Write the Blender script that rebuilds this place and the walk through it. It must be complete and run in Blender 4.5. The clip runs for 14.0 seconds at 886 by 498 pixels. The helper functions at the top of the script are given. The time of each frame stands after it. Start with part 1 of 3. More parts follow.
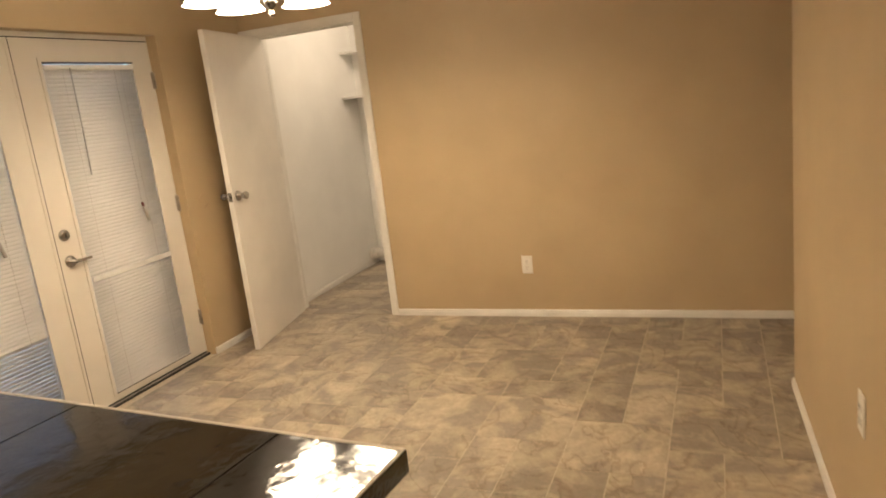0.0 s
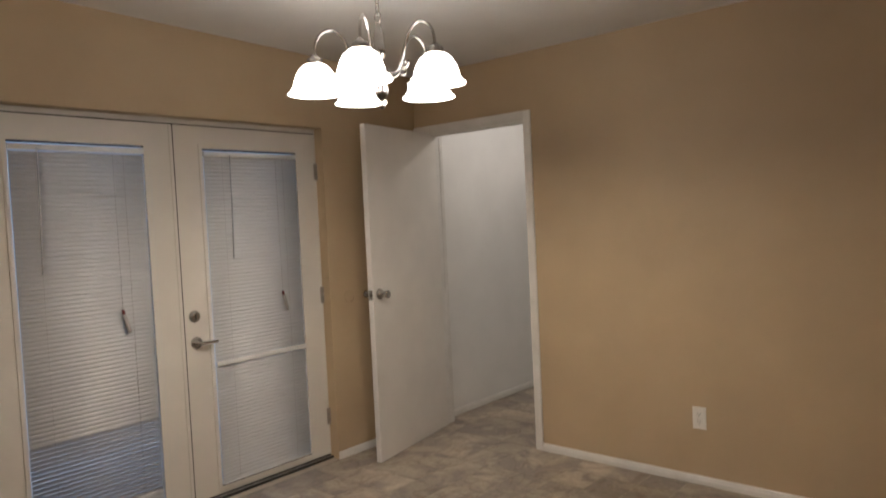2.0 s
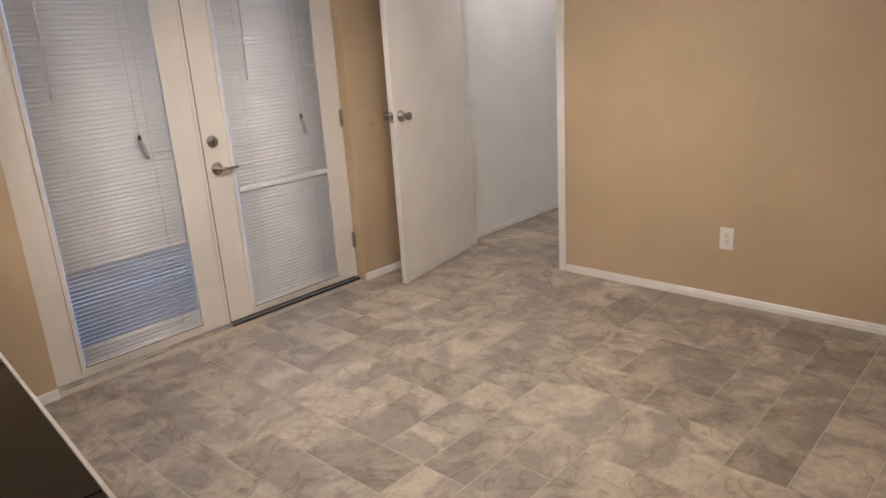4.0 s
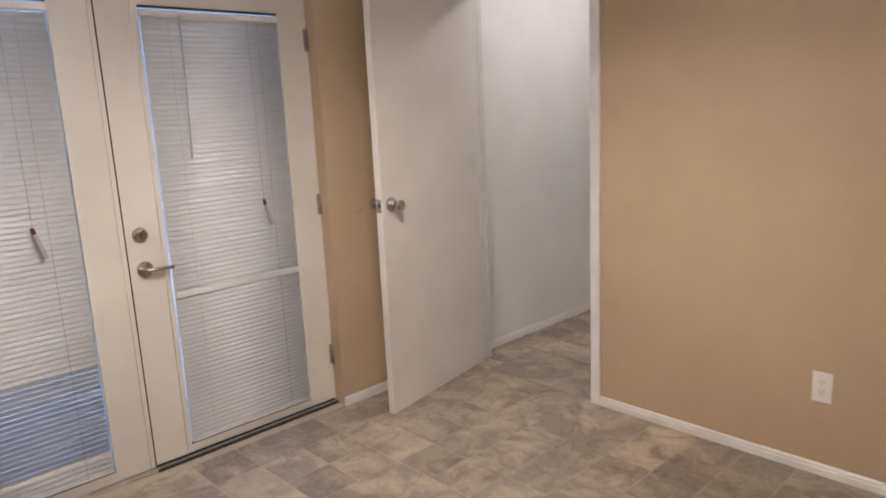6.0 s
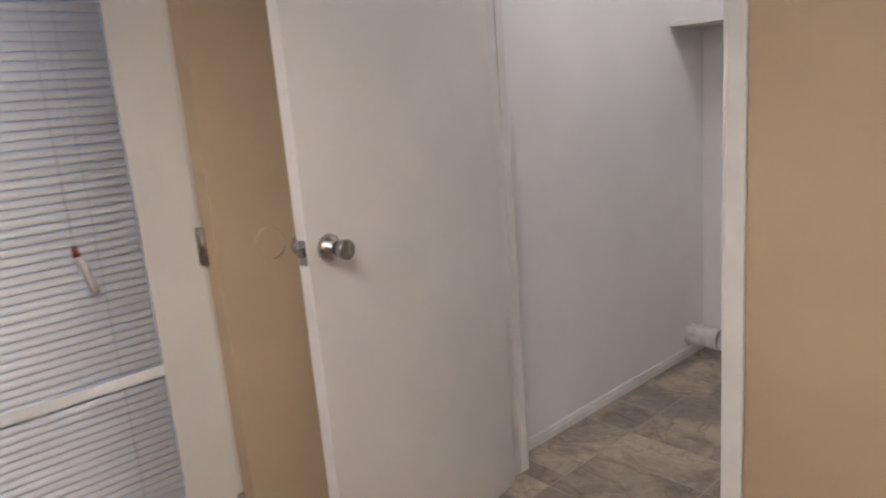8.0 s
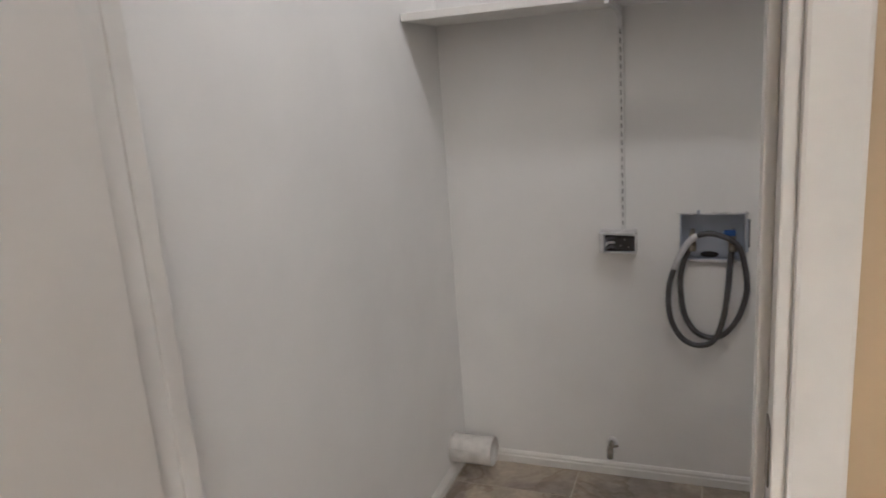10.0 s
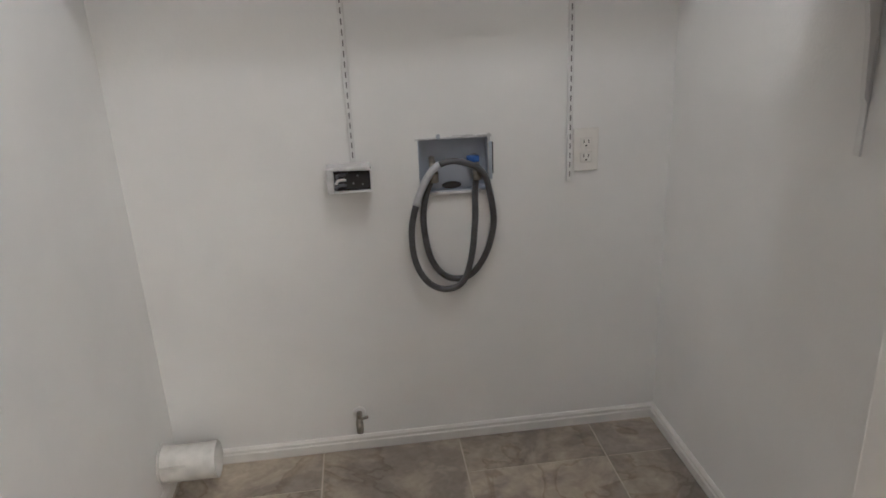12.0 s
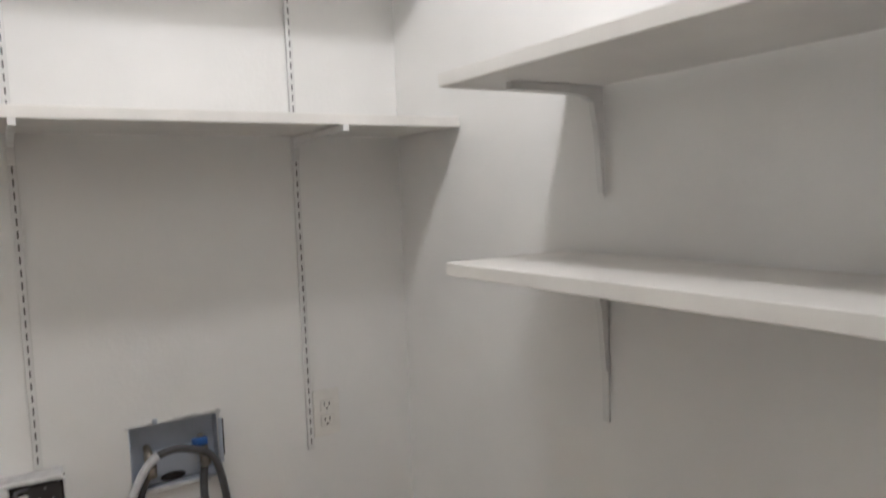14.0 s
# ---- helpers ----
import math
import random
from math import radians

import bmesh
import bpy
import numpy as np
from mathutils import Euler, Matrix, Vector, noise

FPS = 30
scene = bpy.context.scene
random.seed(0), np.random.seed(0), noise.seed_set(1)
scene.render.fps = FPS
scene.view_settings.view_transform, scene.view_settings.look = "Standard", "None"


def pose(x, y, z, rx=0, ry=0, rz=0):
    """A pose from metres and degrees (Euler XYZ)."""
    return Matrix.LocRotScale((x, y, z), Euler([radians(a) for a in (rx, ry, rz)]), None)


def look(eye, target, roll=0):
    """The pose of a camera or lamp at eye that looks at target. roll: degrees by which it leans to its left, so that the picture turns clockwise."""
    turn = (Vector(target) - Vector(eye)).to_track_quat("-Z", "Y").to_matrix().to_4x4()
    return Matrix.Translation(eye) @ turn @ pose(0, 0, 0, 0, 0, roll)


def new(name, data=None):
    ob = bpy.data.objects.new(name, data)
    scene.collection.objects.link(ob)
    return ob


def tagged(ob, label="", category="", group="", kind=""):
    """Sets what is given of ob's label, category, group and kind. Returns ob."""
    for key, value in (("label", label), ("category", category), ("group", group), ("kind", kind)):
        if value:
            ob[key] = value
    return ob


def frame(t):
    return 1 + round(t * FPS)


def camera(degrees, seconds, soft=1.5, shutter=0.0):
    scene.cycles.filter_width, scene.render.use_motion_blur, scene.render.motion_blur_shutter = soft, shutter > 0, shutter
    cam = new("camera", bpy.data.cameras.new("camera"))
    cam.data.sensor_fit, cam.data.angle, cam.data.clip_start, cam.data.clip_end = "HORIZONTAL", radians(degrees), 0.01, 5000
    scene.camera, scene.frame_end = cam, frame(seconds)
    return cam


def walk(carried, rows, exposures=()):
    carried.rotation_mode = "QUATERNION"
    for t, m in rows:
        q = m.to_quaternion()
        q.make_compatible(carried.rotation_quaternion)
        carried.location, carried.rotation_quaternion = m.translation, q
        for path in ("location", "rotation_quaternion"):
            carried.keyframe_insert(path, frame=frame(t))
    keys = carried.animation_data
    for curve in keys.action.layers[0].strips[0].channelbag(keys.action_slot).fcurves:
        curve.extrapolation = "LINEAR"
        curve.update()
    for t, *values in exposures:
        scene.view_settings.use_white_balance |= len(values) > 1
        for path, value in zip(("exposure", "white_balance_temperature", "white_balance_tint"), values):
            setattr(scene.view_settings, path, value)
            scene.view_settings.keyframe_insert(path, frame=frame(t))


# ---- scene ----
cam = camera(65.0, 14.0, soft=1.7, shutter=0.3)

PATH = [
    (0, (3.177, -4.316, 1.477), (2.434, -2.509, 1.052), -6.7),
    (0.5, (3.141, -4.075, 1.477), (2.265, -2.301, 1.186), -3.7),
    (1, (3.189, -3.895, 1.478), (2.178, -2.172, 1.381), -3.5),
    (1.5, (3.342, -3.681, 1.486), (2.145, -2.08, 1.525), -1.5),
    (2, (3.375, -3.594, 1.456), (2.062, -2.088, 1.366), -2.7),
    (2.5, (3.355, -3.57, 1.439), (2.051, -2.105, 1.048), -3.5),
    (2.7, (3.329, -3.585, 1.444), (2.049, -2.127, 0.961), -3.4),
    (4.8, (3.235, -3.425, 1.424), (1.895, -2.058, 0.845), -4.3),
    (5, (3.156, -3.33, 1.421), (1.802, -1.963, 0.877), -4.4),
    (5.5, (2.991, -3.074, 1.437), (1.647, -1.671, 0.962), -2.5),
    (6, (2.809, -2.731, 1.441), (1.385, -1.384, 1.043), -2.7),
    (6.5, (2.558, -2.448, 1.415), (1.027, -1.217, 1.043), -3.4),
    (7, (2.332, -2.185, 1.39), (0.812, -0.929, 1.053), -2.8),
    (7.5, (2.021, -1.839, 1.368), (0.472, -0.624, 1.016), -4.0),
    (8, (1.725, -1.572, 1.342), (0.258, -0.282, 0.913), -4.7),
    (8.5, (1.447, -1.306, 1.355), (0.181, 0.196, 0.979), -4.8),
    (8.7, (1.343, -1.205, 1.365), (0.104, 0.325, 1.017), -5.5),
    (10.8, (0.776, -0.452, 1.328), (0.431, 1.451, 0.818), -2.1),
    (11, (0.742, -0.415, 1.315), (0.463, 1.498, 0.804), -2.1),
    (11.5, (0.684, -0.279, 1.322), (0.762, 1.62, 0.701), -2.0),
    (12, (0.693, -0.231, 1.269), (0.896, 1.64, 0.593), -2.7),
    (12.5, (0.679, -0.142, 1.311), (0.849, 1.736, 0.644), -3.9),
    (13, (0.672, -0.092, 1.328), (1.014, 1.772, 0.687), -3.5),
    (13.5, (0.641, -0.032, 1.358), (1.45, 1.74, 0.904), -2.2),
    (13.6, (0.641, -0.04, 1.357), (1.537, 1.707, 0.976), -1.8),
    (13.8, (0.645, -0.031, 1.395), (1.657, 1.668, 1.099), -2.0),
    (14, (0.637, -0.032, 1.408), (1.704, 1.652, 1.244), -2.2),
]
EXPOSURE = [(0.0, 1.38, 6150, 11), (0.7, 1.20, 5900, 11), (1.5, 0.76, 5300, 11), (2.1, 0.52, 4950, 12), (2.7, 0.95, 4850, 13), (5.0, 1.18, 4800, 16), (7.5, 0.98, 4700, 16), (8.7, 0.94, 4550, 14), (11.0, 1.28, 4650, 11), (12.5, 1.40, 4500, 10), (14.0, 1.44, 4600, 10)]
walk(cam, [(t, look(eye, target, roll)) for t, eye, target, roll in PATH], EXPOSURE)

# ---- world, sun, large lights ----
world = bpy.data.worlds.new("world")
scene.world = world
world.use_nodes = True
wn = world.node_tree
sky = wn.nodes.new("ShaderNodeTexSky")
sky.sky_type = "NISHITA"
sky.sun_disc = False
sky.sun_elevation = radians(24)
sky.sun_rotation = radians(170)
wn.links.new(sky.outputs["Color"], wn.nodes["Background"].inputs["Color"])
wn.nodes["Background"].inputs["Strength"].default_value = 0.15


def lamp(name, kind, m, energy, color, size=0.1):
    data = bpy.data.lights.new(name, kind)
    data.energy, data.color = energy, color
    if kind == "AREA":
        data.shape, data.size = "DISK", size
    else:
        data.shadow_soft_size = size
    ob = new(name, data)
    ob.matrix_world = m
    return ob


sun = bpy.data.lights.new("sun", "SUN")
sun.energy, sun.angle, sun.color = 1.3, radians(10), (1.0, 0.96, 0.9)
sun_ob = new("sun", sun)
sun_ob.rotation_euler = (radians(66), 0, radians(10))

WARM = (1.0, 0.72, 0.43)
CHX, CHY, CHS = 1.470, -1.722, 0.97  # chandelier axis and size
CHZ = 0.053
CLX, CLY = 0.93, 0.73          # closet lamp
CH_ANGLES = [-60, 12, 84, 156, 228]
CH_R = 0.25
for a in CH_ANGLES:
    lamp("bulb_light", "POINT", pose(CHX + CHS * CH_R * math.cos(radians(a)), CHY + CHS * CH_R * math.sin(radians(a)), CHZ + CHS * 1.99), 4.7, WARM, 0.03)
lamp("closet_light", "POINT", pose(CLX, CLY, 2.335), 6.6, (1.0, 0.78, 0.54), 0.055)
lamp("kitchen_light", "POINT", pose(2.2, -5.0, 2.42), 30.0, WARM, 0.22)


# ---- materials ----
def mat(name, base, rough=0.5, metal=0.0, var=0.08, scale=6.0, bump=0.0, bscale=200.0, spec=0.5, rand=0.0):
    m = bpy.data.materials.new(name)
    m.use_nodes = True
    nt = m.node_tree
    p = nt.nodes["Principled BSDF"]
    p.inputs["Roughness"].default_value = rough
    p.inputs["Metallic"].default_value = metal
    p.inputs["Specular IOR Level"].default_value = spec
    geo = nt.nodes.new("ShaderNodeNewGeometry")
    n1 = nt.nodes.new("ShaderNodeTexNoise")
    n1.inputs["Scale"].default_value = scale
    n1.inputs["Detail"].default_value = 5
    nt.links.new(geo.outputs["Position"], n1.inputs["Vector"])
    ramp = nt.nodes.new("ShaderNodeValToRGB")
    ramp.color_ramp.elements[0].position, ramp.color_ramp.elements[1].position = 0.3, 0.7
    ramp.color_ramp.elements[0].color = (*[c * (1 - var) for c in base], 1)
    ramp.color_ramp.elements[1].color = (*[min(1, c * (1 + var)) for c in base], 1)
    nt.links.new(n1.outputs["Fac"], ramp.inputs["Fac"])
    out = ramp.outputs["Color"]
    if rand:
        info = nt.nodes.new("ShaderNodeObjectInfo")
        rng = nt.nodes.new("ShaderNodeMapRange")
        rng.inputs["To Min"].default_value, rng.inputs["To Max"].default_value = 1 - rand, 1 + rand
        nt.links.new(info.outputs["Random"], rng.inputs["Value"])
        mul = nt.nodes.new("ShaderNodeVectorMath")
        mul.operation = "SCALE"
        nt.links.new(out, mul.inputs[0])
        nt.links.new(rng.outputs["Result"], mul.inputs["Scale"])
        out = mul.outputs["Vector"]
    nt.links.new(out, p.inputs["Base Color"])
    if bump:
        n2 = nt.nodes.new("ShaderNodeTexNoise")
        n2.inputs["Scale"].default_value = bscale
        n2.inputs["Detail"].default_value = 3
        nt.links.new(geo.outputs["Position"], n2.inputs["Vector"])
        b = nt.nodes.new("ShaderNodeBump")
        b.inputs["Strength"].default_value = bump
        b.inputs["Distance"].default_value = 0.004
        nt.links.new(n2.outputs["Fac"], b.inputs["Height"])
        nt.links.new(b.outputs["Normal"], p.inputs["Normal"])
    return m


TAN = mat("tan_wall_paint", (0.477, 0.367, 0.222), 0.55, var=0.05, scale=2.5, bump=0.12, bscale=110)
WHITE_WALL = mat("white_wall_paint", (0.80, 0.79, 0.765), 0.6, var=0.035, scale=3.0, bump=0.12, bscale=120)
CEIL = mat("ceiling_texture", (0.74, 0.72, 0.68), 0.85, var=0.04, scale=3.0, bump=0.5, bscale=70)
TRIM = mat("white_trim_paint", (0.72, 0.70, 0.66), 0.35, var=0.06, scale=9.0, bump=0.05, bscale=60)
DOORW = mat("white_door_paint", (0.72, 0.69, 0.64), 0.38, var=0.04, scale=4.0, bump=0.06, bscale=40)
FDPAINT = mat("cream_door_paint", (0.645, 0.61, 0.55), 0.33, var=0.04, scale=4.0, bump=0.05, bscale=40)
SHELF = mat("white_shelf_paint", (0.76, 0.74, 0.70), 0.4, var=0.05, scale=8.0, bump=0.06, bscale=50)
METALW = mat("white_enamel", (0.72, 0.71, 0.69), 0.35, var=0.05, scale=20.0)
STEEL = mat("satin_nickel", (0.42, 0.40, 0.37), 0.24, metal=1.0, var=0.1, scale=40.0)
DARKSTEEL = mat("aged_hinge_metal", (0.33, 0.29, 0.25), 0.4, metal=1.0, var=0.2, scale=60.0)
BLACK = mat("black_void", (0.022, 0.021, 0.021), 0.7, var=0.3, scale=30.0)
SLOT = mat("shallow_track_slot", (0.16, 0.155, 0.15), 0.7, var=0.2, scale=30.0)
# dark rubber, and the colour of strips that stand for shaded gaps
RUBBER_AND_SHADE = mat("dark_rubber_and_gap_shade", (0.03, 0.028, 0.026), 0.6, var=0.4, scale=25.0)
PLATE = mat("white_plastic", (0.78, 0.76, 0.71), 0.3, var=0.03, scale=30.0)
HOSE = mat("grey_hose_rubber", (0.075, 0.072, 0.073), 0.34, var=0.35, scale=28.0)
HOSEW = mat("pale_hose_wrap", (0.52, 0.52, 0.53), 0.45, var=0.12, scale=50.0)
GREYBOX = mat("grey_blue_plastic", (0.40, 0.43, 0.49), 0.4, var=0.06, scale=20.0)
BLUE = mat("blue_handle_plastic", (0.03, 0.09, 0.30), 0.4, var=0.1, scale=30.0)
RED = mat("red_print", (0.16, 0.03, 0.025), 0.5, var=0.1, scale=30.0)
WANDP = mat("clear_wand_plastic", (0.50, 0.50, 0.50), 0.12, var=0.05, scale=30.0)
SILL = mat("worn_threshold_metal", (0.40, 0.36, 0.30), 0.45, var=0.25, scale=14.0, bump=0.1, bscale=50)
SCUFF = mat("dark_scuff", (0.17, 0.12, 0.075), 0.7, var=0.3, scale=60.0)
SCUFFP = mat("pale_scuff", (0.60, 0.48, 0.32), 0.6, var=0.1, scale=60.0)
PAPER = mat("tag_paper", (0.50, 0.47, 0.44), 0.5, var=0.06, scale=50.0)
BRASS = mat("tarnished_valve", (0.30, 0.27, 0.22), 0.45, metal=0.8, var=0.3, scale=60.0)
DUCT = mat("painted_duct_metal", (0.66, 0.64, 0.60), 0.45, var=0.16, scale=22.0, bump=0.25, bscale=30)
PLASTER = mat("ragged_plaster", (0.60, 0.59, 0.58), 0.8, var=0.15, scale=45.0, bump=0.6, bscale=90)
CONCRETE = mat("patio_concrete", (0.60, 0.60, 0.59), 0.85, var=0.2, scale=5.0, bump=0.3, bscale=60)
STUCCO = mat("pale_stucco", (0.55, 0.56, 0.57), 0.9, var=0.12, scale=4.0, bump=0.4, bscale=40)
BLACKTILE = mat("black_glazed_tile", (0.012, 0.010, 0.009), 0.08, var=0.5, scale=14.0, bump=0.35, bscale=16, spec=0.6)
# grout, and the pale highlight painted on the counter's edge trim
GROUT_AND_GLINT = mat("pale_grout_and_edge_glint", (0.60, 0.57, 0.52), 0.8, var=0.1, scale=40.0)
DARKWOOD = mat("dark_cabinet_wood", (0.055, 0.035, 0.022), 0.4, var=0.3, scale=7.0)
GROUND = mat("lawn_ground", (0.05, 0.08, 0.03), 0.9, var=0.4, scale=3.0)
VINYLW = mat("white_railing_vinyl", (0.75, 0.76, 0.78), 0.4, var=0.04, scale=10.0)


def slat_material():
    m = bpy.data.materials.new("blind_slat_vinyl")
    m.use_nodes = True
    nt = m.node_tree
    p = nt.nodes["Principled BSDF"]
    p.inputs["Base Color"].default_value = (0.76, 0.75, 0.73, 1)
    p.inputs["Roughness"].default_value = 0.36
    tr = nt.nodes.new("ShaderNodeBsdfTranslucent")
    tr.inputs["Color"].default_value = (0.84, 0.82, 0.77, 1)
    mix = nt.nodes.new("ShaderNodeMixShader")
    mix.inputs["Fac"].default_value = 0.24
    nt.links.new(p.outputs["BSDF"], mix.inputs[1])
    nt.links.new(tr.outputs["BSDF"], mix.inputs[2])
    nt.links.new(mix.outputs["Shader"], nt.nodes["Material Output"].inputs["Surface"])
    return m


SLAT = slat_material()


def glass_material():
    m = bpy.data.materials.new("clear_glass")
    m.use_nodes = True
    p = m.node_tree.nodes["Principled BSDF"]
    p.inputs["Base Color"].default_value = (0.93, 0.97, 1.0, 1)
    p.inputs["Roughness"].default_value = 0.02
    p.inputs["Transmission Weight"].default_value = 1.0
    p.inputs["IOR"].default_value = 1.45
    return m


GLASS = glass_material()


def emit_material(name, color, strength):
    m = bpy.data.materials.new(name)
    m.use_nodes = True
    p = m.node_tree.nodes["Principled BSDF"]
    p.inputs["Base Color"].default_value = (0.8, 0.78, 0.74, 1)
    p.inputs["Roughness"].default_value = 0.25
    p.inputs["Emission Color"].default_value = (*color, 1)
    p.inputs["Emission Strength"].default_value = strength
    return m


SHADE = emit_material("lit_frosted_shade", (1.0, 0.80, 0.55), 9.5)
BULB = emit_material("lit_bulb", (1.0, 0.82, 0.58), 20.0)


def stone_material():
    """Slate-look floor tile: warm beige and grey clouds, darker veins, varied tile by tile."""
    m = bpy.data.materials.new("slate_look_tile")
    m.use_nodes = True
    nt = m.node_tree
    L = nt.links.new
    p = nt.nodes["Principled BSDF"]
    geo = nt.nodes.new("ShaderNodeNewGeometry")
    info = nt.nodes.new("ShaderNodeObjectInfo")
    off = nt.nodes.new("ShaderNodeVectorMath")
    off.operation = "MULTIPLY_ADD"
    L(info.outputs["Random"], off.inputs[0])
    off.inputs[1].default_value = (7.0, 5.0, 3.0)
    L(geo.outputs["Position"], off.inputs[2])
    n1 = nt.nodes.new("ShaderNodeTexNoise")
    n1.inputs["Scale"].default_value, n1.inputs["Detail"].default_value, n1.inputs["Distortion"].default_value = 4.2, 6, 0.9
    n1.inputs["Roughness"].default_value = 0.58
    L(off.outputs["Vector"], n1.inputs["Vector"])
    ramp = nt.nodes.new("ShaderNodeValToRGB")
    e = ramp.color_ramp.elements
    e[0].position, e[0].color = 0.36, (0.245, 0.212, 0.172, 1)
    e[1].position, e[1].color = 0.66, (0.450, 0.388, 0.298, 1)
    for at, col in ((0.455, (0.262, 0.224, 0.182, 1)), (0.500, (0.330, 0.280, 0.218, 1)), (0.56, (0.375, 0.320, 0.244, 1))):
        ramp.color_ramp.elements.new(at).color = col
    L(n1.outputs["Fac"], ramp.inputs["Fac"])
    rng = nt.nodes.new("ShaderNodeMapRange")
    rng.inputs["To Min"].default_value, rng.inputs["To Max"].default_value = 0.80, 1.14
    L(info.outputs["Random"], rng.inputs["Value"])
    mul = nt.nodes.new("ShaderNodeVectorMath")
    mul.operation = "SCALE"
    L(ramp.outputs["Color"], mul.inputs[0])
    L(rng.outputs["Result"], mul.inputs["Scale"])
    n2 = nt.nodes.new("ShaderNodeTexNoise")
    n2.inputs["Scale"].default_value, n2.inputs["Detail"].default_value, n2.inputs["Distortion"].default_value = 2.2, 6, 1.6
    L(off.outputs["Vector"], n2.inputs["Vector"])
    vein = nt.nodes.new("ShaderNodeValToRGB")
    v = vein.color_ramp.elements
    v[0].position, v[0].color = 0.470, (1, 1, 1, 1)
    v[1].position, v[1].color = 0.512, (1, 1, 1, 1)
    vm = vein.color_ramp.elements.new(0.506)
    vm.color = (0.72, 0.68, 0.64, 1)
    L(n2.outputs["Fac"], vein.inputs["Fac"])
    mix = nt.nodes.new("ShaderNodeMix")
    mix.data_type, mix.blend_type = "RGBA", "MULTIPLY"
    mix.inputs["Factor"].default_value = 1.0
    L(mul.outputs["Vector"], mix.inputs["A"])
    L(vein.outputs["Color"], mix.inputs["B"])
    n3 = nt.nodes.new("ShaderNodeTexNoise")
    n3.inputs["Scale"].default_value, n3.inputs["Detail"].default_value, n3.inputs["Distortion"].default_value = 34.0, 6, 0.8
    L(off.outputs["Vector"], n3.inputs["Vector"])
    fine = nt.nodes.new("ShaderNodeMapRange")
    fine.inputs["From Min"].default_value, fine.inputs["From Max"].default_value = 0.3, 0.7
    fine.inputs["To Min"].default_value, fine.inputs["To Max"].default_value = 0.86, 1.14
    L(n3.outputs["Fac"], fine.inputs["Value"])
    grain = nt.nodes.new("ShaderNodeVectorMath")
    grain.operation = "SCALE"
    L(mix.outputs["Result"], grain.inputs[0])
    L(fine.outputs["Result"], grain.inputs["Scale"])
    L(grain.outputs["Vector"], p.inputs["Base Color"])
    p.inputs["Roughness"].default_value = 0.42
    b = nt.nodes.new("ShaderNodeBump")
    b.inputs["Strength"].default_value, b.inputs["Distance"].default_value = 0.25, 0.004
    L(n1.outputs["Fac"], b.inputs["Height"])
    L(b.outputs["Normal"], p.inputs["Normal"])
    return m


STONE = stone_material()
JOINT = mat("tile_joint", (0.48, 0.42, 0.33), 0.7, var=0.12, scale=15.0)


# ---- mesh helpers ----
def box(bm, x0, x1, y0, y1, z0, z1, bevel=0.0):
    m = Matrix.Translation(((x0 + x1) / 2, (y0 + y1) / 2, (z0 + z1) / 2)) @ Matrix.Diagonal((abs(x1 - x0), abs(y1 - y0), abs(z1 - z0), 1))
    r = bmesh.ops.create_cube(bm, size=1.0, matrix=m)
    if bevel:
        edges = list({e for v in r["verts"] for e in v.link_edges})
        bmesh.ops.bevel(bm, geom=edges, offset=bevel, segments=2, affect="EDGES", profile=0.6)
    return bm


def bx(*a, bevel=0.0):
    return box(bmesh.new(), *a, bevel=bevel)


def tube(bm, pts, r, seg=10, cap=True):
    """A round bar along points; r is one radius or one for each point."""
    pts = [Vector(p) for p in pts]
    rings, up = [], None
    for i, p in enumerate(pts):
        t = (pts[min(i + 1, len(pts) - 1)] - pts[max(i - 1, 0)]).normalized()
        if up is None:
            up = t.orthogonal().normalized()
        up = (up - t * up.dot(t)).normalized()
        side = t.cross(up)
        rad = r[i] if isinstance(r, (list, tuple)) else r
        rings.append([bm.verts.new(p + rad * (math.cos(a) * up + math.sin(a) * side)) for a in [2 * math.pi * k / seg for k in range(seg)]])
    for a, b in zip(rings, rings[1:]):
        for k in range(seg):
            f = bm.faces.new((a[k], a[(k + 1) % seg], b[(k + 1) % seg], b[k]))
            f.smooth = True
    if cap:
        bm.faces.new(list(reversed(rings[0])))
        bm.faces.new(rings[-1])
    return bm


def lathe(bm, prof, m=Matrix(), seg=24):
    """Turns a profile of (radius, height) about z."""
    rings = []
    for r, z in prof:
        rings.append([bm.verts.new(m @ Vector((r * math.cos(2 * math.pi * k / seg), r * math.sin(2 * math.pi * k / seg), z))) for k in range(seg)])
    for a, b in zip(rings, rings[1:]):
        for k in range(seg):
            f = bm.faces.new((a[k], a[(k + 1) % seg], b[(k + 1) % seg], b[k]))
            f.smooth = True
    return bm


def smooth_curve(pts, n=8):
    """Catmull-Rom through points."""
    pts = [Vector(p) for p in pts]
    q = [2 * pts[0] - pts[1]] + pts + [2 * pts[-1] - pts[-2]]
    out = []
    for i in range(1, len(q) - 2):
        for k in range(n):
            t = k / n
            a, b, c, d = q[i - 1], q[i], q[i + 1], q[i + 2]
            out.append(0.5 * ((2 * b) + (c - a) * t + (2 * a - 5 * b + 4 * c - d) * t * t + (3 * b - a - 3 * c + d) * t ** 3))
    return out + [pts[-1]]


def part(name, bm, material, parent=None, label=""):
    me = bpy.data.meshes.new(name)
    bmesh.ops.recalc_face_normals(bm, faces=bm.faces)
    bm.to_mesh(me)
    bm.free()
    me.materials.append(material)
    ob = new(name, me)
    ob.parent = parent
    return tagged(ob, label=label)


def thing(name, label, category, group="", kind="", at=None):
    ob = new(name)
    ob.empty_display_size = 0.05
    if at is not None:
        ob.matrix_world = at
    return tagged(ob, label, category, group, kind)


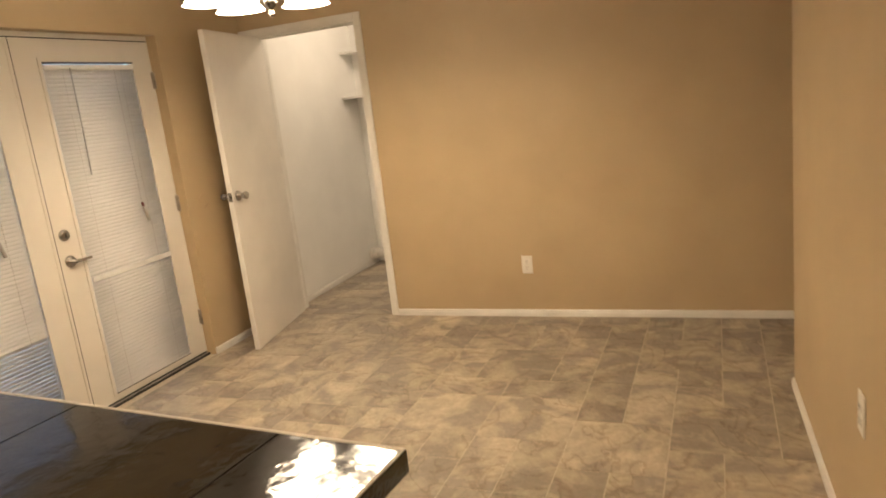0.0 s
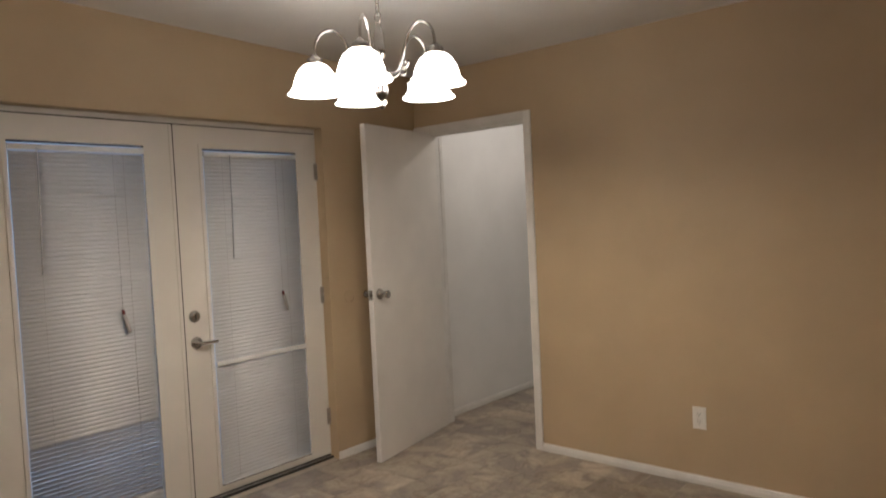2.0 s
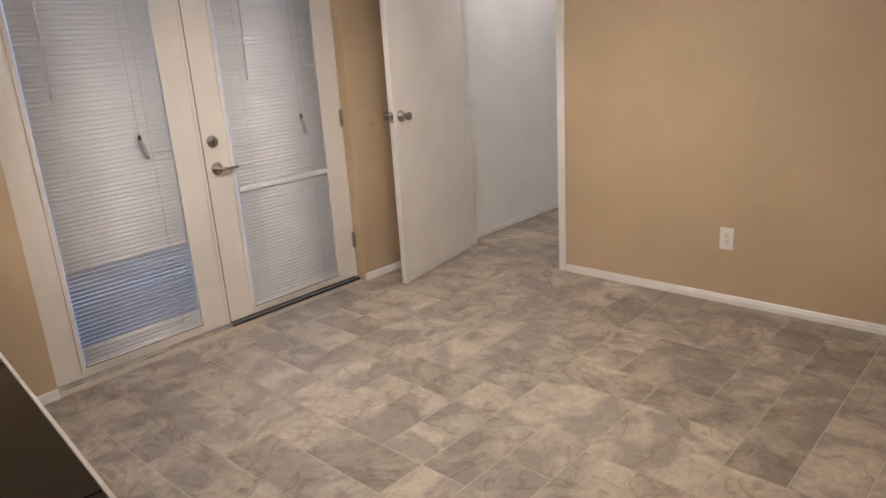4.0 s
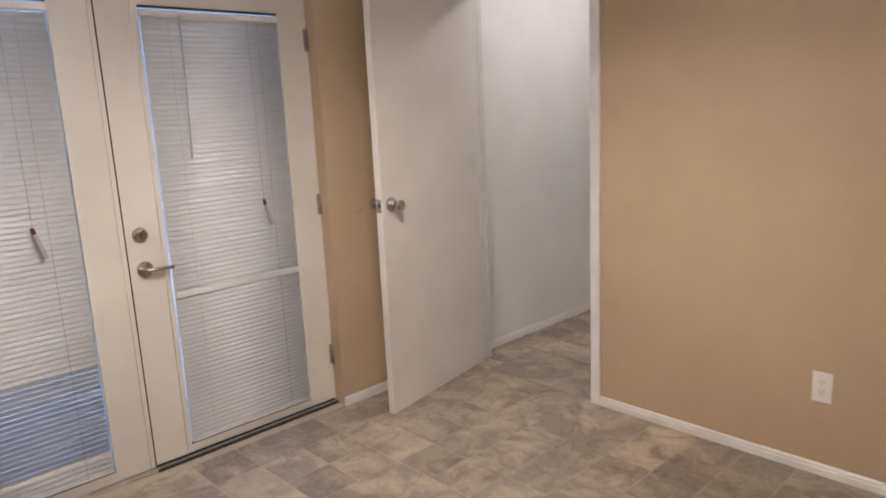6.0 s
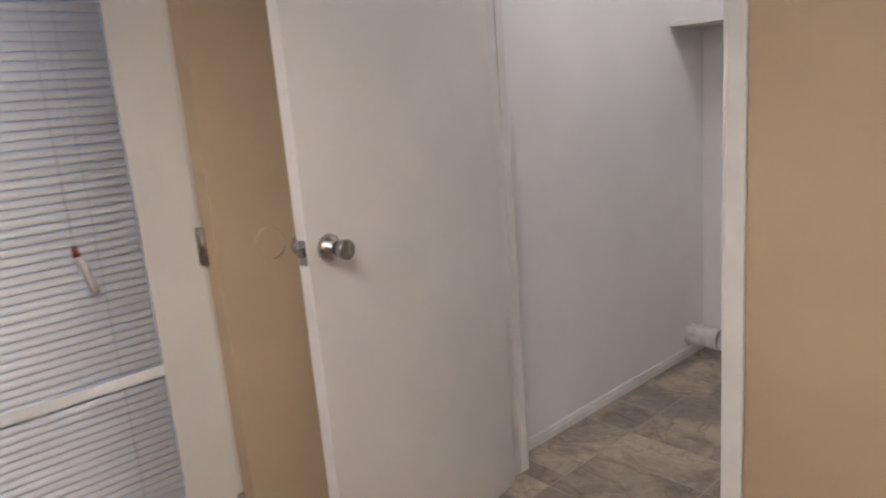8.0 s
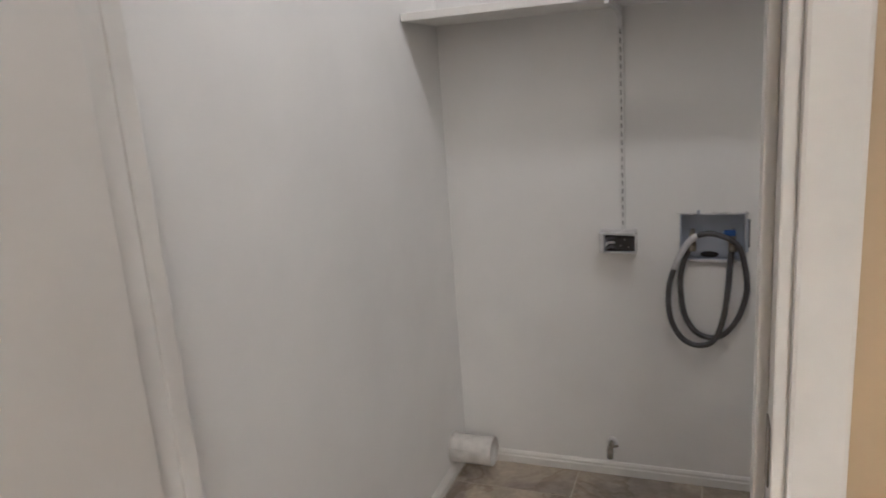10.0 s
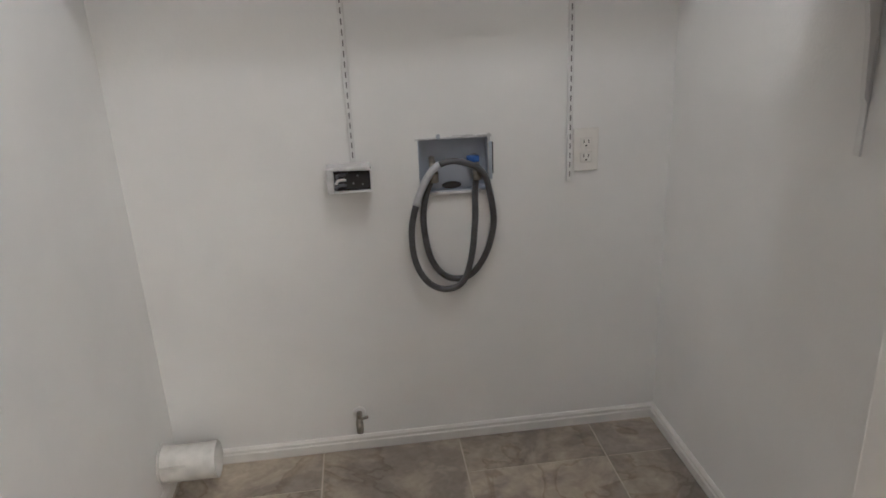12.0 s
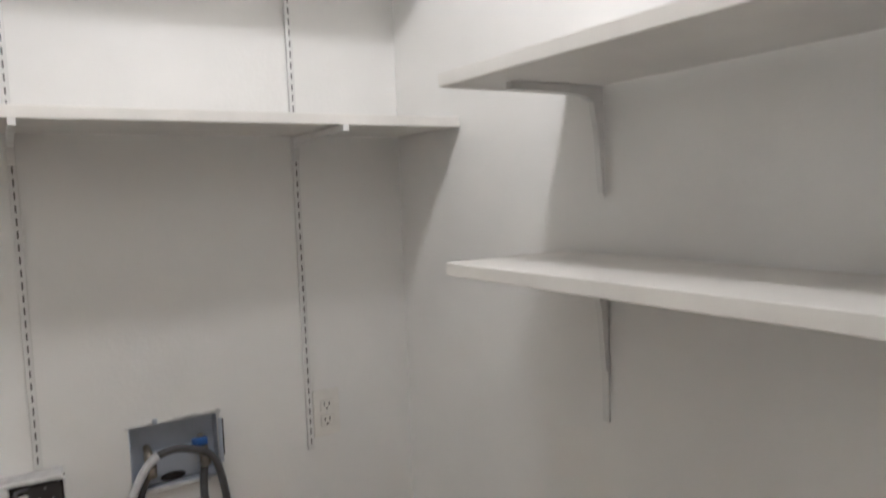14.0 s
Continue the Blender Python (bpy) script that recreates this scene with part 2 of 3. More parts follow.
def solid(name, bm, material, label, category, kind="", group=""):
    return tagged(part(name, bm, material), label, category, group, kind)


def panel(bm, axis, u0, u1, v0, v1, w0, w1, holes=()):
    """A wall slab with rectangular holes: u runs along the wall, v is height, w its thickness. axis 'x': u is x, w is y; axis 'y': u is y, w is x."""
    us = sorted({u0, u1, *[h[0] for h in holes], *[h[1] for h in holes]})
    vs = sorted({v0, v1, *[h[2] for h in holes], *[h[3] for h in holes]})
    for a, b in zip(us, us[1:]):
        run = None
        for c, d in zip(vs, vs[1:]):
            um, vm = (a + b) / 2, (c + d) / 2
            solid_cell = not any(h[0] < um < h[1] and h[2] < vm < h[3] for h in holes)
            if solid_cell:
                run = (run[0], d) if run else (c, d)
            if run and (not solid_cell or d == vs[-1]):
                if axis == "x":
                    box(bm, a, b, w0, w1, *run)
                else:
                    box(bm, w0, w1, a, b, *run)
                run = None
    bmesh.ops.remove_doubles(bm, verts=bm.verts, dist=1e-5)
    return bm


# ---- plan ----
CEILING = 2.44
WX = 0.07                       # west wall, room face
BY, BT = -0.045, 0.085          # back wall, room face and closet face
CL, CR, CD = 0.075, 1.532, 1.58  # closet: left, right, back
OP0, OP1, OPH = 0.150, 0.990, 2.040  # closet doorway
FY0, FY1, FH = -2.700, -0.868, 2.030  # french door opening
RX, RY0, RY1 = 3.472, -2.75, -1.0
SOUTH, EAST = -6.2, 4.8

TALL = 2.84


def ceil_z(y):
    """Height of the room's gently sloping ceiling."""
    return 2.428 - 0.03 * y


# ---- structure ----
S = "structure"
solid("wall_west", panel(bmesh.new(), "y", SOUTH, BY, 0, TALL, -0.13, WX, [(FY0, FY1, 0, FH)]), TAN, "tan painted wall with the french doors set in it", "wall", S)
solid("wall_north", panel(bmesh.new(), "x", -0.13, EAST, 0, CEILING, BY, 0.02, [(OP0, OP1, 0, OPH)]), TAN, "tan painted wall with the closet doorway", "wall", S)
solid("closet_wall_south", panel(bmesh.new(), "x", -0.07, CR + 0.1, 0, CEILING, 0.02, BT, [(OP0, OP1, 0, OPH)]), WHITE_WALL, "white painted closet side of the partition", "wall", S)
solid("closet_wall_west", bx(CL - 0.13, CL, BT, CD + 0.1, 0, CEILING), WHITE_WALL, "white painted laundry closet wall beside the door", "wall", S)
BOX = (0.838, 1.022, 0.782, 0.921)
REC = (0.608, 0.708, 0.811, 0.868)
solid("closet_wall_north", panel(bmesh.new(), "x", CL, CR + 0.1, 0, CEILING, CD, CD + 0.1, [BOX]), WHITE_WALL, "white painted laundry wall with two cut openings", "wall", S)
solid("closet_wall_east", bx(CR, CR + 0.1, BT, CD, 0, CEILING), WHITE_WALL, "white painted closet wall that carries shelves", "wall", S)
wall_east = solid("wall_east", bx(0, 0.12, RY0 - RY1, 0, 0, 2.64), TAN, "tan painted wall end beside the hall", "wall", S)
wall_east.matrix_world = pose(RX, RY1, 0, 0, 0, 2.0)
solid("wall_hall", bx(EAST, EAST + 0.1, SOUTH, BY, 0, TALL), TAN, "plain tan hall wall", "wall", S)
solid("wall_south", bx(-0.13, EAST + 0.1, SOUTH - 0.1, SOUTH, 0, TALL), TAN, "plain tan kitchen wall", "wall", S)
cbm = bx(-0.13, EAST + 0.1, SOUTH - 0.1, 0.02, 0.0, 0.1)
for v in cbm.verts:
    v.co.z += ceil_z(v.co.y)
solid("ceiling", cbm, CEIL, "off-white textured ceiling, rising gently away from the closet", "ceiling", S)
solid("closet_ceiling", bx(-0.07, CR + 0.1, 0.02, CD + 0.1, CEILING, CEILING + 0.1), CEIL, "off-white closet ceiling", "ceiling", S)
floor = solid("floor", bx(-0.13, EAST + 0.1, SOUTH - 0.1, CD + 0.1, -0.1, -0.0012), JOINT, "slate-look tile floor with pale joints", "floor", S)
solid("patio", bx(-7.0, -0.13, -6.2, 1.6, -0.14, -0.03), CONCRETE, "grey concrete patio slab outside", "patio", S)
# unseen wall added to keep bright sky out of the blind gaps
solid("sky_block_wall", bx(-5.2, -5.0, -9.0, 4.0, -0.15, 2.7), STUCCO, "plain pale stucco wall added to block the bright sky", "wall", S)
solid("ground", bx(-400, 400, -400, 400, -0.4, -0.15), GROUND, "grass ground around the house", "ground", S)


def base_profile(length):
    """Small two-step baseboard along +x, back at y = 0, proud to -y."""
    prof = [(0, 0), (-0.012, 0), (-0.012, 0.026), (-0.009, 0.030), (-0.009, 0.038), (-0.004, 0.045), (0, 0.045)]
    bm = bmesh.new()
    a = [bm.verts.new((0, y, z)) for y, z in prof]
    b = [bm.verts.new((length, y, z)) for y, z in prof]
    n = len(prof)
    for k in range(n):
        bm.faces.new((a[k], a[(k + 1) % n], b[(k + 1) % n], b[k]))
    bm.faces.new(a)
    bm.faces.new(list(reversed(b)))
    return bm


def baseboard(p0, p1):
    """Runs from p0 to p1 with the wall on the left hand."""
    d = Vector(p1) - Vector(p0)
    ob = solid("baseboard", base_profile(d.length), TRIM, "low white painted baseboard with a stepped top", "baseboard", S)
    ob.matrix_world = pose(p0[0], p0[1], 0, 0, 0, math.degrees(math.atan2(d.y, d.x)))
    return ob


CASE = 0.040
baseboard((OP1 + CASE, BY), (EAST, BY))
baseboard((WX, FY1), (WX, BY))
baseboard((WX, SOUTH), (WX, FY0))
baseboard((CL, BT), (CL, CD))
baseboard((CL, CD), (CR, CD))
baseboard((CR, CD), (CR, BT))
east_dir = Vector((math.sin(radians(2.0)), -math.cos(radians(2.0))))
baseboard((RX, RY1), (RX + east_dir.x * 1.75, RY1 + east_dir.y * 1.75))

# closet doorway: jambs, stops and flat casing
frame_n = thing("door_frame", "white painted closet door frame with flat casing", "door frame", kind=S)
part("jamb", bx(OP0, OP0 + 0.018, BY - 0.002, BT + 0.002, 0, OPH - 0.018, bevel=0.002), TRIM, frame_n)
part("jamb", bx(OP1 - 0.018, OP1, BY - 0.002, BT + 0.002, 0, OPH - 0.018, bevel=0.002), TRIM, frame_n)
part("head_jamb", bx(OP0, OP1, BY - 0.002, BT + 0.002, OPH - 0.018, OPH, bevel=0.002), TRIM, frame_n)
part("stop", bx(OP0 + 0.018, OP0 + 0.029, BY + 0.04, BY + 0.075, 0, OPH - 0.029, bevel=0.002), TRIM, frame_n)
part("stop", bx(OP1 - 0.029, OP1 - 0.018, BY + 0.04, BY + 0.075, 0, OPH - 0.029, bevel=0.002), TRIM, frame_n)
part("stop", bx(OP0 + 0.018, OP1 - 0.018, BY + 0.04, BY + 0.075, OPH - 0.029, OPH - 0.018, bevel=0.002), TRIM, frame_n)
part("casing", bx(OP1 - 0.006, OP1 + CASE, BY - 0.013, BY - 0.0005, 0, OPH + CASE, bevel=0.004), TRIM, frame_n)
part("casing", bx(WX + 0.002, OP0 + 0.006, BY - 0.013, BY - 0.0005, 0, OPH + CASE, bevel=0.004), TRIM, frame_n)
part("casing", bx(OP0 + 0.0065, OP1 - 0.0065, BY - 0.013, BY - 0.0005, OPH - 0.006, OPH + CASE, bevel=0.004), TRIM, frame_n)
part("inner_casing", bx(CL + 0.006, 0.170, BT + 0.003, BT + 0.040, 0, OPH + 0.05, bevel=0.004), TRIM, frame_n)
part("strike_plate", bx(OP1 - 0.020, OP1 - 0.0175, BY + 0.006, BY + 0.034, 0.985, 1.045, bevel=0.001), STEEL, frame_n, "nickel strike plate")

# ---- closet door, standing open ----
DW, DT = 0.812, 0.035
HX, HY = 0.196, 0.022
EX, EY = 0.352, -0.780
turn = math.degrees(math.atan2(EY - HY, EX - HX))
door = thing("door_1", "white flush closet door standing open on its hinges", "door", kind=S, at=pose(HX, HY, 0, 0, 0, turn))
part("door_leaf", bx(0, DW, -DT, 0, 0.004, 2.030, bevel=0.002), DOORW, door)


def knob(parent, side, y0):
    s = side
    rot = Matrix.Translation((DW - 0.062, y0, 1.015)) @ Matrix.Rotation(radians(-90 * s), 4, "X")
    bm = bmesh.new()
    lathe(bm, [(0, 0), (0.032, 0), (0.034, 0.005), (0.032, 0.014), (0.024, 0.022), (0.017, 0.027), (0.0165, 0.033), (0.020, 0.042), (0.0235, 0.053), (0.0245, 0.064), (0.0225, 0.068), (0.018, 0.067), (0, 0.066)], rot)
    return part("door_knob", bm, STEEL, parent, "satin nickel knob")


knob(door, 1, 0.0)
knob(door, -1, -DT)
part("latch_plate", bx(DW, DW + 0.002, -DT / 2 - 0.013, -DT / 2 + 0.013, 0.985, 1.045, bevel=0.0008), STEEL, door, "nickel latch plate")
part("latch_bolt", bx(DW + 0.002, DW + 0.013, -DT / 2 - 0.007, -DT / 2 + 0.007, 1.005, 1.025, bevel=0.003), STEEL, door)
for z in (0.25, 1.02, 1.80):
    part("hinge", tube(bmesh.new(), [(-0.006, -DT - 0.003, z - 0.045), (-0.006, -DT - 0.003, z + 0.045)], 0.006, 10), STEEL, door)

# ---- french doors ----
fd = thing("door_2", "cream painted double french door with blinds, closed", "door", kind=S)
LF, LB = 0.0, -0.044
part("jamb", bx(-0.10, -0.002, FY1 - 0.006, FY1, 0.018, FH - 0.0005, bevel=0.002), FDPAINT, fd)
part("jamb", bx(-0.10, -0.002, FY0, FY0 + 0.006, 0.018, FH - 0.0005, bevel=0.002), FDPAINT, fd)
part("head_jamb", bx(-0.10, -0.002, FY0 + 0.0065, FY1 - 0.0065, FH - 0.026, FH - 0.0005, bevel=0.002), FDPAINT, fd)
part("threshold", bx(-0.12, 0.014, FY0 + 0.001, FY1 - 0.001, -0.001, 0.012, bevel=0.003), SILL, fd, "worn tan metal threshold")
# dark strips paint the shade in the gaps around the leaves
part("head_gap", bx(-0.040, -0.004, FY0 + 0.007, FY1 - 0.007, 1.9975, 2.0035), RUBBER_AND_SHADE, fd, "dark strip standing in for the shaded gap above the leaves")
part("side_gap", bx(-0.040, -0.006, FY1 - 0.0088, FY1 - 0.0062, 0.02, 1.997), RUBBER_AND_SHADE, fd)
part("side_gap", bx(-0.040, -0.006, FY0 + 0.0062, FY0 + 0.0088, 0.02, 1.997), RUBBER_AND_SHADE, fd)
GZ0, GZ1 = 0.060, 1.885
MID = -1.786


def leaf(y0, y1, g0, g1):
    """One door leaf from y0 to y1 with its glass from g0 to g1."""
    z0, z1 = 0.020, 1.997
    bm = bmesh.new()
    panel(bm, "y", y0, y1, z0, z1, LB, LF, [(g0, g1, GZ0, GZ1)])
    lf = part("door_leaf", bm, FDPAINT, fd)
    bead = bmesh.new()
    panel(bead, "y", g0 - 0.016, g1 + 0.016, GZ0 - 0.016, GZ1 + 0.016, LF - 0.001, LF + 0.006, [(g0 + 0.004, g1 - 0.004, GZ0 + 0.004, GZ1 - 0.004)])
    part("glazing_bead", bead, FDPAINT, lf)
    pane = part("pane", bx(-0.034, -0.028, g0 + 0.001, g1 - 0.001, GZ0 + 0.001, GZ1 - 0.001), GLASS, lf, "clear glass pane")
    pane.visible_shadow = False
    # shade lines at the head and foot of the glass, made as dark strips
    part("top_gap_shade", bx(LF - 0.006, LF + 0.0065, g0 + 0.004, g1 - 0.004, GZ1 - 0.013, GZ1 - 0.005), RUBBER_AND_SHADE, lf, "dark strip for the shaded line at the glass edge")
    part("foot_gap_shade", bx(LF - 0.006, LF + 0.0062, g0 + 0.004, g1 - 0.004, GZ0 + 0.0042, GZ0 + 0.008), RUBBER_AND_SHADE, lf, "dark strip for the shaded line at the glass edge")
    return lf


right_leaf = leaf(MID + 0.003, FY1 - 0.009, -1.632, -1.018)
left_leaf = leaf(FY0 + 0.009, MID - 0.003, -2.552, -1.940)
part("astragal", bx(LF - 0.03, LF + 0.004, MID - 0.022, MID - 0.004, 0.02, 1.997, bevel=0.002), FDPAINT, left_leaf)
part("seal", bx(LF - 0.035, LF + 0.0005, MID - 0.0032, MID + 0.0028, 0.02, 1.997), RUBBER_AND_SHADE, left_leaf, "dark gap seal")
part("sweep", bx(LF - 0.03, LF + 0.003, MID + 0.004, FY1 - 0.010, 0.0165, 0.026), RUBBER_AND_SHADE, right_leaf, "dark rubber sweep")
for z in (0.262, 1.016, 1.772):
    bm = bmesh.new()
    box(bm, 0.0, 0.004, -0.888, -0.867, z - 0.05, z + 0.05, bevel=0.001)
    tube(bm, [(0.008, -0.874, z - 0.05), (0.008, -0.874, z + 0.05)], 0.007, 10)
    part("hinge", bm, DARKSTEEL, right_leaf, "aged metal hinge")
# deadbolt and lever
bm = lathe(bmesh.new(), [(0, 0), (0.031, 0), (0.032, 0.004), (0.027, 0.014), (0.020, 0.018), (0, 0.019)], Matrix.Translation((LF, -1.728, 1.0)) @ Matrix.Rotation(radians(90), 4, "Y"))
box(bm, LF + 0.018, LF + 0.030, -1.731, -1.725, 0.986, 1.014, bevel=0.002)
part("deadbolt", bm, STEEL, right_leaf, "round satin nickel deadbolt")
bm = lathe(bmesh.new(), [(0, 0), (0.032, 0), (0.033, 0.005), (0.028, 0.012), (0.013, 0.016), (0.012, 0.045), (0, 0.046)], Matrix.Translation((LF, -1.725, 0.860)) @ Matrix.Rotation(radians(90), 4, "Y"))
tube(bm, smooth_curve([(0.040, -1.728, 0.860), (0.044, -1.700, 0.860), (0.042, -1.66, 0.858), (0.036, -1.622, 0.857)], 5), [0.010] * 6 + [0.009] * 5 + [0.008] * 5, 10)
part("lever_handle", bm, STEEL, right_leaf, "satin nickel lever handle")
# shadow line where the right leaf meets the floor, as a dark strip
part("foot_shadow", bx(0.0142, 0.022, MID, FY1 - 0.002, 0.0005, 0.015, bevel=0.002), RUBBER_AND_SHADE, right_leaf, "dark strip for the shadow line under the right leaf")
part("edge_strike", bx(LF + 0.0005, LF + 0.003, MID - 0.007, MID - 0.0035, 0.82, 0.90), DARKSTEEL, left_leaf)


# ---- blinds ----
def slat_mesh(width):
    bm = bmesh.new()
    n, rows = 6, []
    for k in range(n + 1):
        u = -0.0125 + 0.025 * k / n
        h = 0.0030 * (1 - (u / 0.0125) ** 2)
        rows.append((u, h))
    loop = rows + [(u, h - 0.0005) for u, h in reversed(rows)]
    a = [bm.verts.new((u, -width / 2, h)) for u, h in loop]
    b = [bm.verts.new((u, width / 2, h)) for u, h in loop]
    m = len(loop)
    for k in range(m):
        bm.faces.new((a[k], a[(k + 1) % m], b[(k + 1) % m], b[k])).smooth = True
    bm.faces.new(a)
    bm.faces.new(list(reversed(b)))
    bmesh.ops.recalc_face_normals(bm, faces=bm.faces)
    me = bpy.data.meshes.new("slat")
    bm.to_mesh(me)
    bm.free()
    me.materials.append(SLAT)
    return me


def blind(y0, y1, tilt_at, wand_y, tag_y, tag_z, label, bar_z=None):
    b = thing("window_blind", label, "blind", "blinds on the french doors", at=pose(-0.008, (y0 + y1) / 2, GZ0))
    w = y1 - y0
    me = slat_mesh(w)
    part("headrail", bx(-0.014, 0.0135, -w / 2 - 0.004, w / 2 + 0.004, 1.780, 1.8055, bevel=0.002), METALW, b)
    z = 0.022
    while z < 1.788:
        ob = new("slat", me)
        ob.parent = b
        ob.matrix_local = pose(0, 0, z, 0, tilt_at(z) + random.uniform(-1.2, 1.2), random.uniform(-0.1, 0.1))
        z += 0.0205
    part("bottom_rail", bx(-0.010, 0.011, -w / 2, w / 2, 0.001, 0.012, bevel=0.003), METALW, b)
    for dy in (-w * 0.33, w * 0.33):
        part("ladder_cord", tube(bmesh.new(), [(0.0135, dy, 0.01), (0.0135, dy, 1.783)], 0.0006, 5), PAPER, b)
    if bar_z is not None:
        part("cross_bar", bx(0.010, 0.016, -w / 2, w / 2, bar_z - 0.014, bar_z + 0.014, bevel=0.002), METALW, b, "pale flat cross bar")
    wy = wand_y - (y0 + y1) / 2
    part("tilt_wand", tube(bmesh.new(), [(0.018, wy, 1.79), (0.020, wy - 0.004, 1.5), (0.020, wy - 0.012, 1.225)], 0.0032, 8), WANDP, b, "thin clear tilt wand")
    ty, tz = tag_y - (y0 + y1) / 2, tag_z - GZ0
    cord = part("lift_cord", tube(bmesh.new(), [(0.016, ty, 1.785), (0.020, ty, tz + 0.01)], 0.0008, 5), PAPER, b)
    tb = bmesh.new()
    tube(tb, [(0.022, ty, tz), (0.024, ty + 0.010, tz - 0.035), (0.024, ty + 0.026, tz - 0.10)], [0.007, 0.0095, 0.0095], 10)
    part("cord_tag", tb, PAPER, b, "white warning tag on the cord")
    part("cord_tassel", tube(bmesh.new(), [(0.023, ty - 0.002, tz + 0.014), (0.023, ty + 0.002, tz - 0.008)], [0.006, 0.0085], 10), RED, b, "small red and dark cord end")
    return b


def upper_tilt(z):
    """Slats near the head of the half-open blind hang uneven."""
    return random.choice((34, 40, 58, 60, 61, 62)) if z > 1.60 else 62


def left_tilt(z):
    if z > 1.52:
        return upper_tilt(z)
    return -61 + random.uniform(-3, 3) if 0.085 < z < 0.46 else 62


blind(-1.616, -1.0220, lambda z: 63, -1.468, -1.172, 1.062, "white mini blind, closed, on the french door", bar_z=0.668)
blind(-2.540, -1.9480, left_tilt, -2.43, -2.10, 1.072, "white mini blind, partly tilted open near its foot")


# ---- outside ----
def railing():
    r = thing("patio_railing", "white railing outside beyond the blinds", "railing", at=pose(-1.9, -2.0, -0.03))
    part("top_rail", bx(-0.03, 0.03, -1.9, 1.9, 0.88, 0.94, bevel=0.006), VINYLW, r)
    part("bottom_rail", bx(-0.025, 0.025, -1.9, 1.9, 0.08, 0.13, bevel=0.006), VINYLW, r)
    for k in range(5):
        part("post", bx(-0.045, 0.045, -1.9 + 0.95 * k - 0.045, -1.9 + 0.95 * k + 0.045, 0, 1.0, bevel=0.006), VINYLW, r)
    for k in range(30):
        y = -1.82 + k * 0.125
        part("baluster", bx(-0.016, 0.016, y - 0.016, y + 0.016, 0.131, 0.879), VINYLW, r)


railing()


# ---- chandelier ----
def chandelier():
    c = thing("chandelier", "nickel five-arm chandelier with lit frosted glass shades", "chandelier", at=Matrix.Translation((CHX, CHY, CHZ)) @ Matrix.Scale(CHS, 4))
    TOP = (ceil_z(CHY) - CHZ) / CHS
    bm = lathe(bmesh.new(), [(0, TOP + 0.004), (0.046, TOP + 0.004), (0.045, TOP - 0.006), (0.028, TOP - 0.020), (0.010, TOP - 0.032), (0, TOP - 0.034)])
    part("canopy", bm, STEEL, c)
    z, k = TOP - 0.043, 0
    while z > 2.262:
        ring = bmesh.new()
        pts = []
        for j in range(13):
            a = 2 * math.pi * j / 12
            u, w = 0.0085 * math.cos(a), 0.0195 * math.sin(a)
            pts.append((u, 0, z + w) if k % 2 == 0 else (0, u, z + w))
        tube(ring, pts, 0.0024, 6, cap=False)
        part("chain_link", ring, STEEL, c)
        z -= 0.031
        k += 1
    part("supply_wire", tube(bmesh.new(), smooth_curve([(0, 0, TOP - 0.03), (0.004, -0.003, TOP - 0.08), (0.005, 0.003, 2.345), (-0.004, 0.002, 2.30), (0.0, 0, 2.24)], 4), 0.002, 6), PAPER, c)
    loop = tube(bmesh.new(), [(0.017 * math.cos(t), 0, 2.236 + 0.021 * math.sin(t)) for t in [2 * math.pi * j / 16 for j in range(17)]], 0.0028, 8, cap=False)
    part("hanging_loop", loop, STEEL, c)
    col = lathe(bmesh.new(), [(0, 2.218), (0.010, 2.216), (0.013, 2.205), (0.009, 2.196), (0.016, 2.186), (0.021, 2.165), (0.019, 2.13), (0.024, 2.12), (0.024, 2.085), (0.015, 2.075), (0.018, 2.05), (0.036, 2.035), (0.040, 2.02), (0.034, 2.005), (0.018, 1.995),
                               (0.025, 1.98), (0.027, 1.945), (0.021, 1.925), (0.010, 1.917), (0.011, 1.905), (0.015, 1.895), (0.011, 1.885), (0, 1.881)])
    part("column", col, STEEL, c, "turned nickel column with finial")
    for a in CH_ANGLES:
        ca, sa = math.cos(radians(a)), math.sin(radians(a))
        P = lambda r, z: (r * ca, r * sa, z)
        arm = tube(bmesh.new(), smooth_curve([P(0.030, 2.030), P(0.060, 2.015), P(0.090, 2.03), P(0.112, 2.085), P(0.135, 2.150), P(0.175, 2.188), P(0.215, 2.180), P(0.242, 2.145), P(CH_R, 2.085)], 6), 0.0058, 8)
        ar = part("arm", arm, STEEL, c, "curved nickel arm")
        scroll = tube(bmesh.new(), [P(0.108 + (0.010 + 0.0045 * t) * math.cos(2.2 * t), 2.045 + (0.010 + 0.0045 * t) * math.sin(2.2 * t)) for t in [0.25 * j for j in range(13)]], 0.004, 8)
        part("scroll", scroll, STEEL, ar)
        cx, cy = CH_R * ca, CH_R * sa
        T = Matrix.Translation((cx, cy, 0))
        part("socket_cup", lathe(bmesh.new(), [(0, 2.098), (0.012, 2.096), (0.016, 2.088), (0.028, 2.082), (0.032, 2.070), (0.032, 2.052), (0.028, 2.050), (0, 2.049)], T), STEEL, ar)
        sh = lathe(bmesh.new(), [(0.024, 2.060), (0.040, 2.056), (0.060, 2.040), (0.076, 2.014), (0.086, 1.984), (0.089, 1.972), (0.0905, 1.9705), (0.0905, 1.968), (0.100, 1.958), (0.111, 1.950),
                                 (0.110, 1.947), (0.098, 1.954), (0.086, 1.966), (0.083, 1.982), (0.073, 2.010), (0.057, 2.036), (0.038, 2.051), (0.024, 2.055)], T, 32)
        part("shade", sh, SHADE, c, "lit frosted glass bell shade")
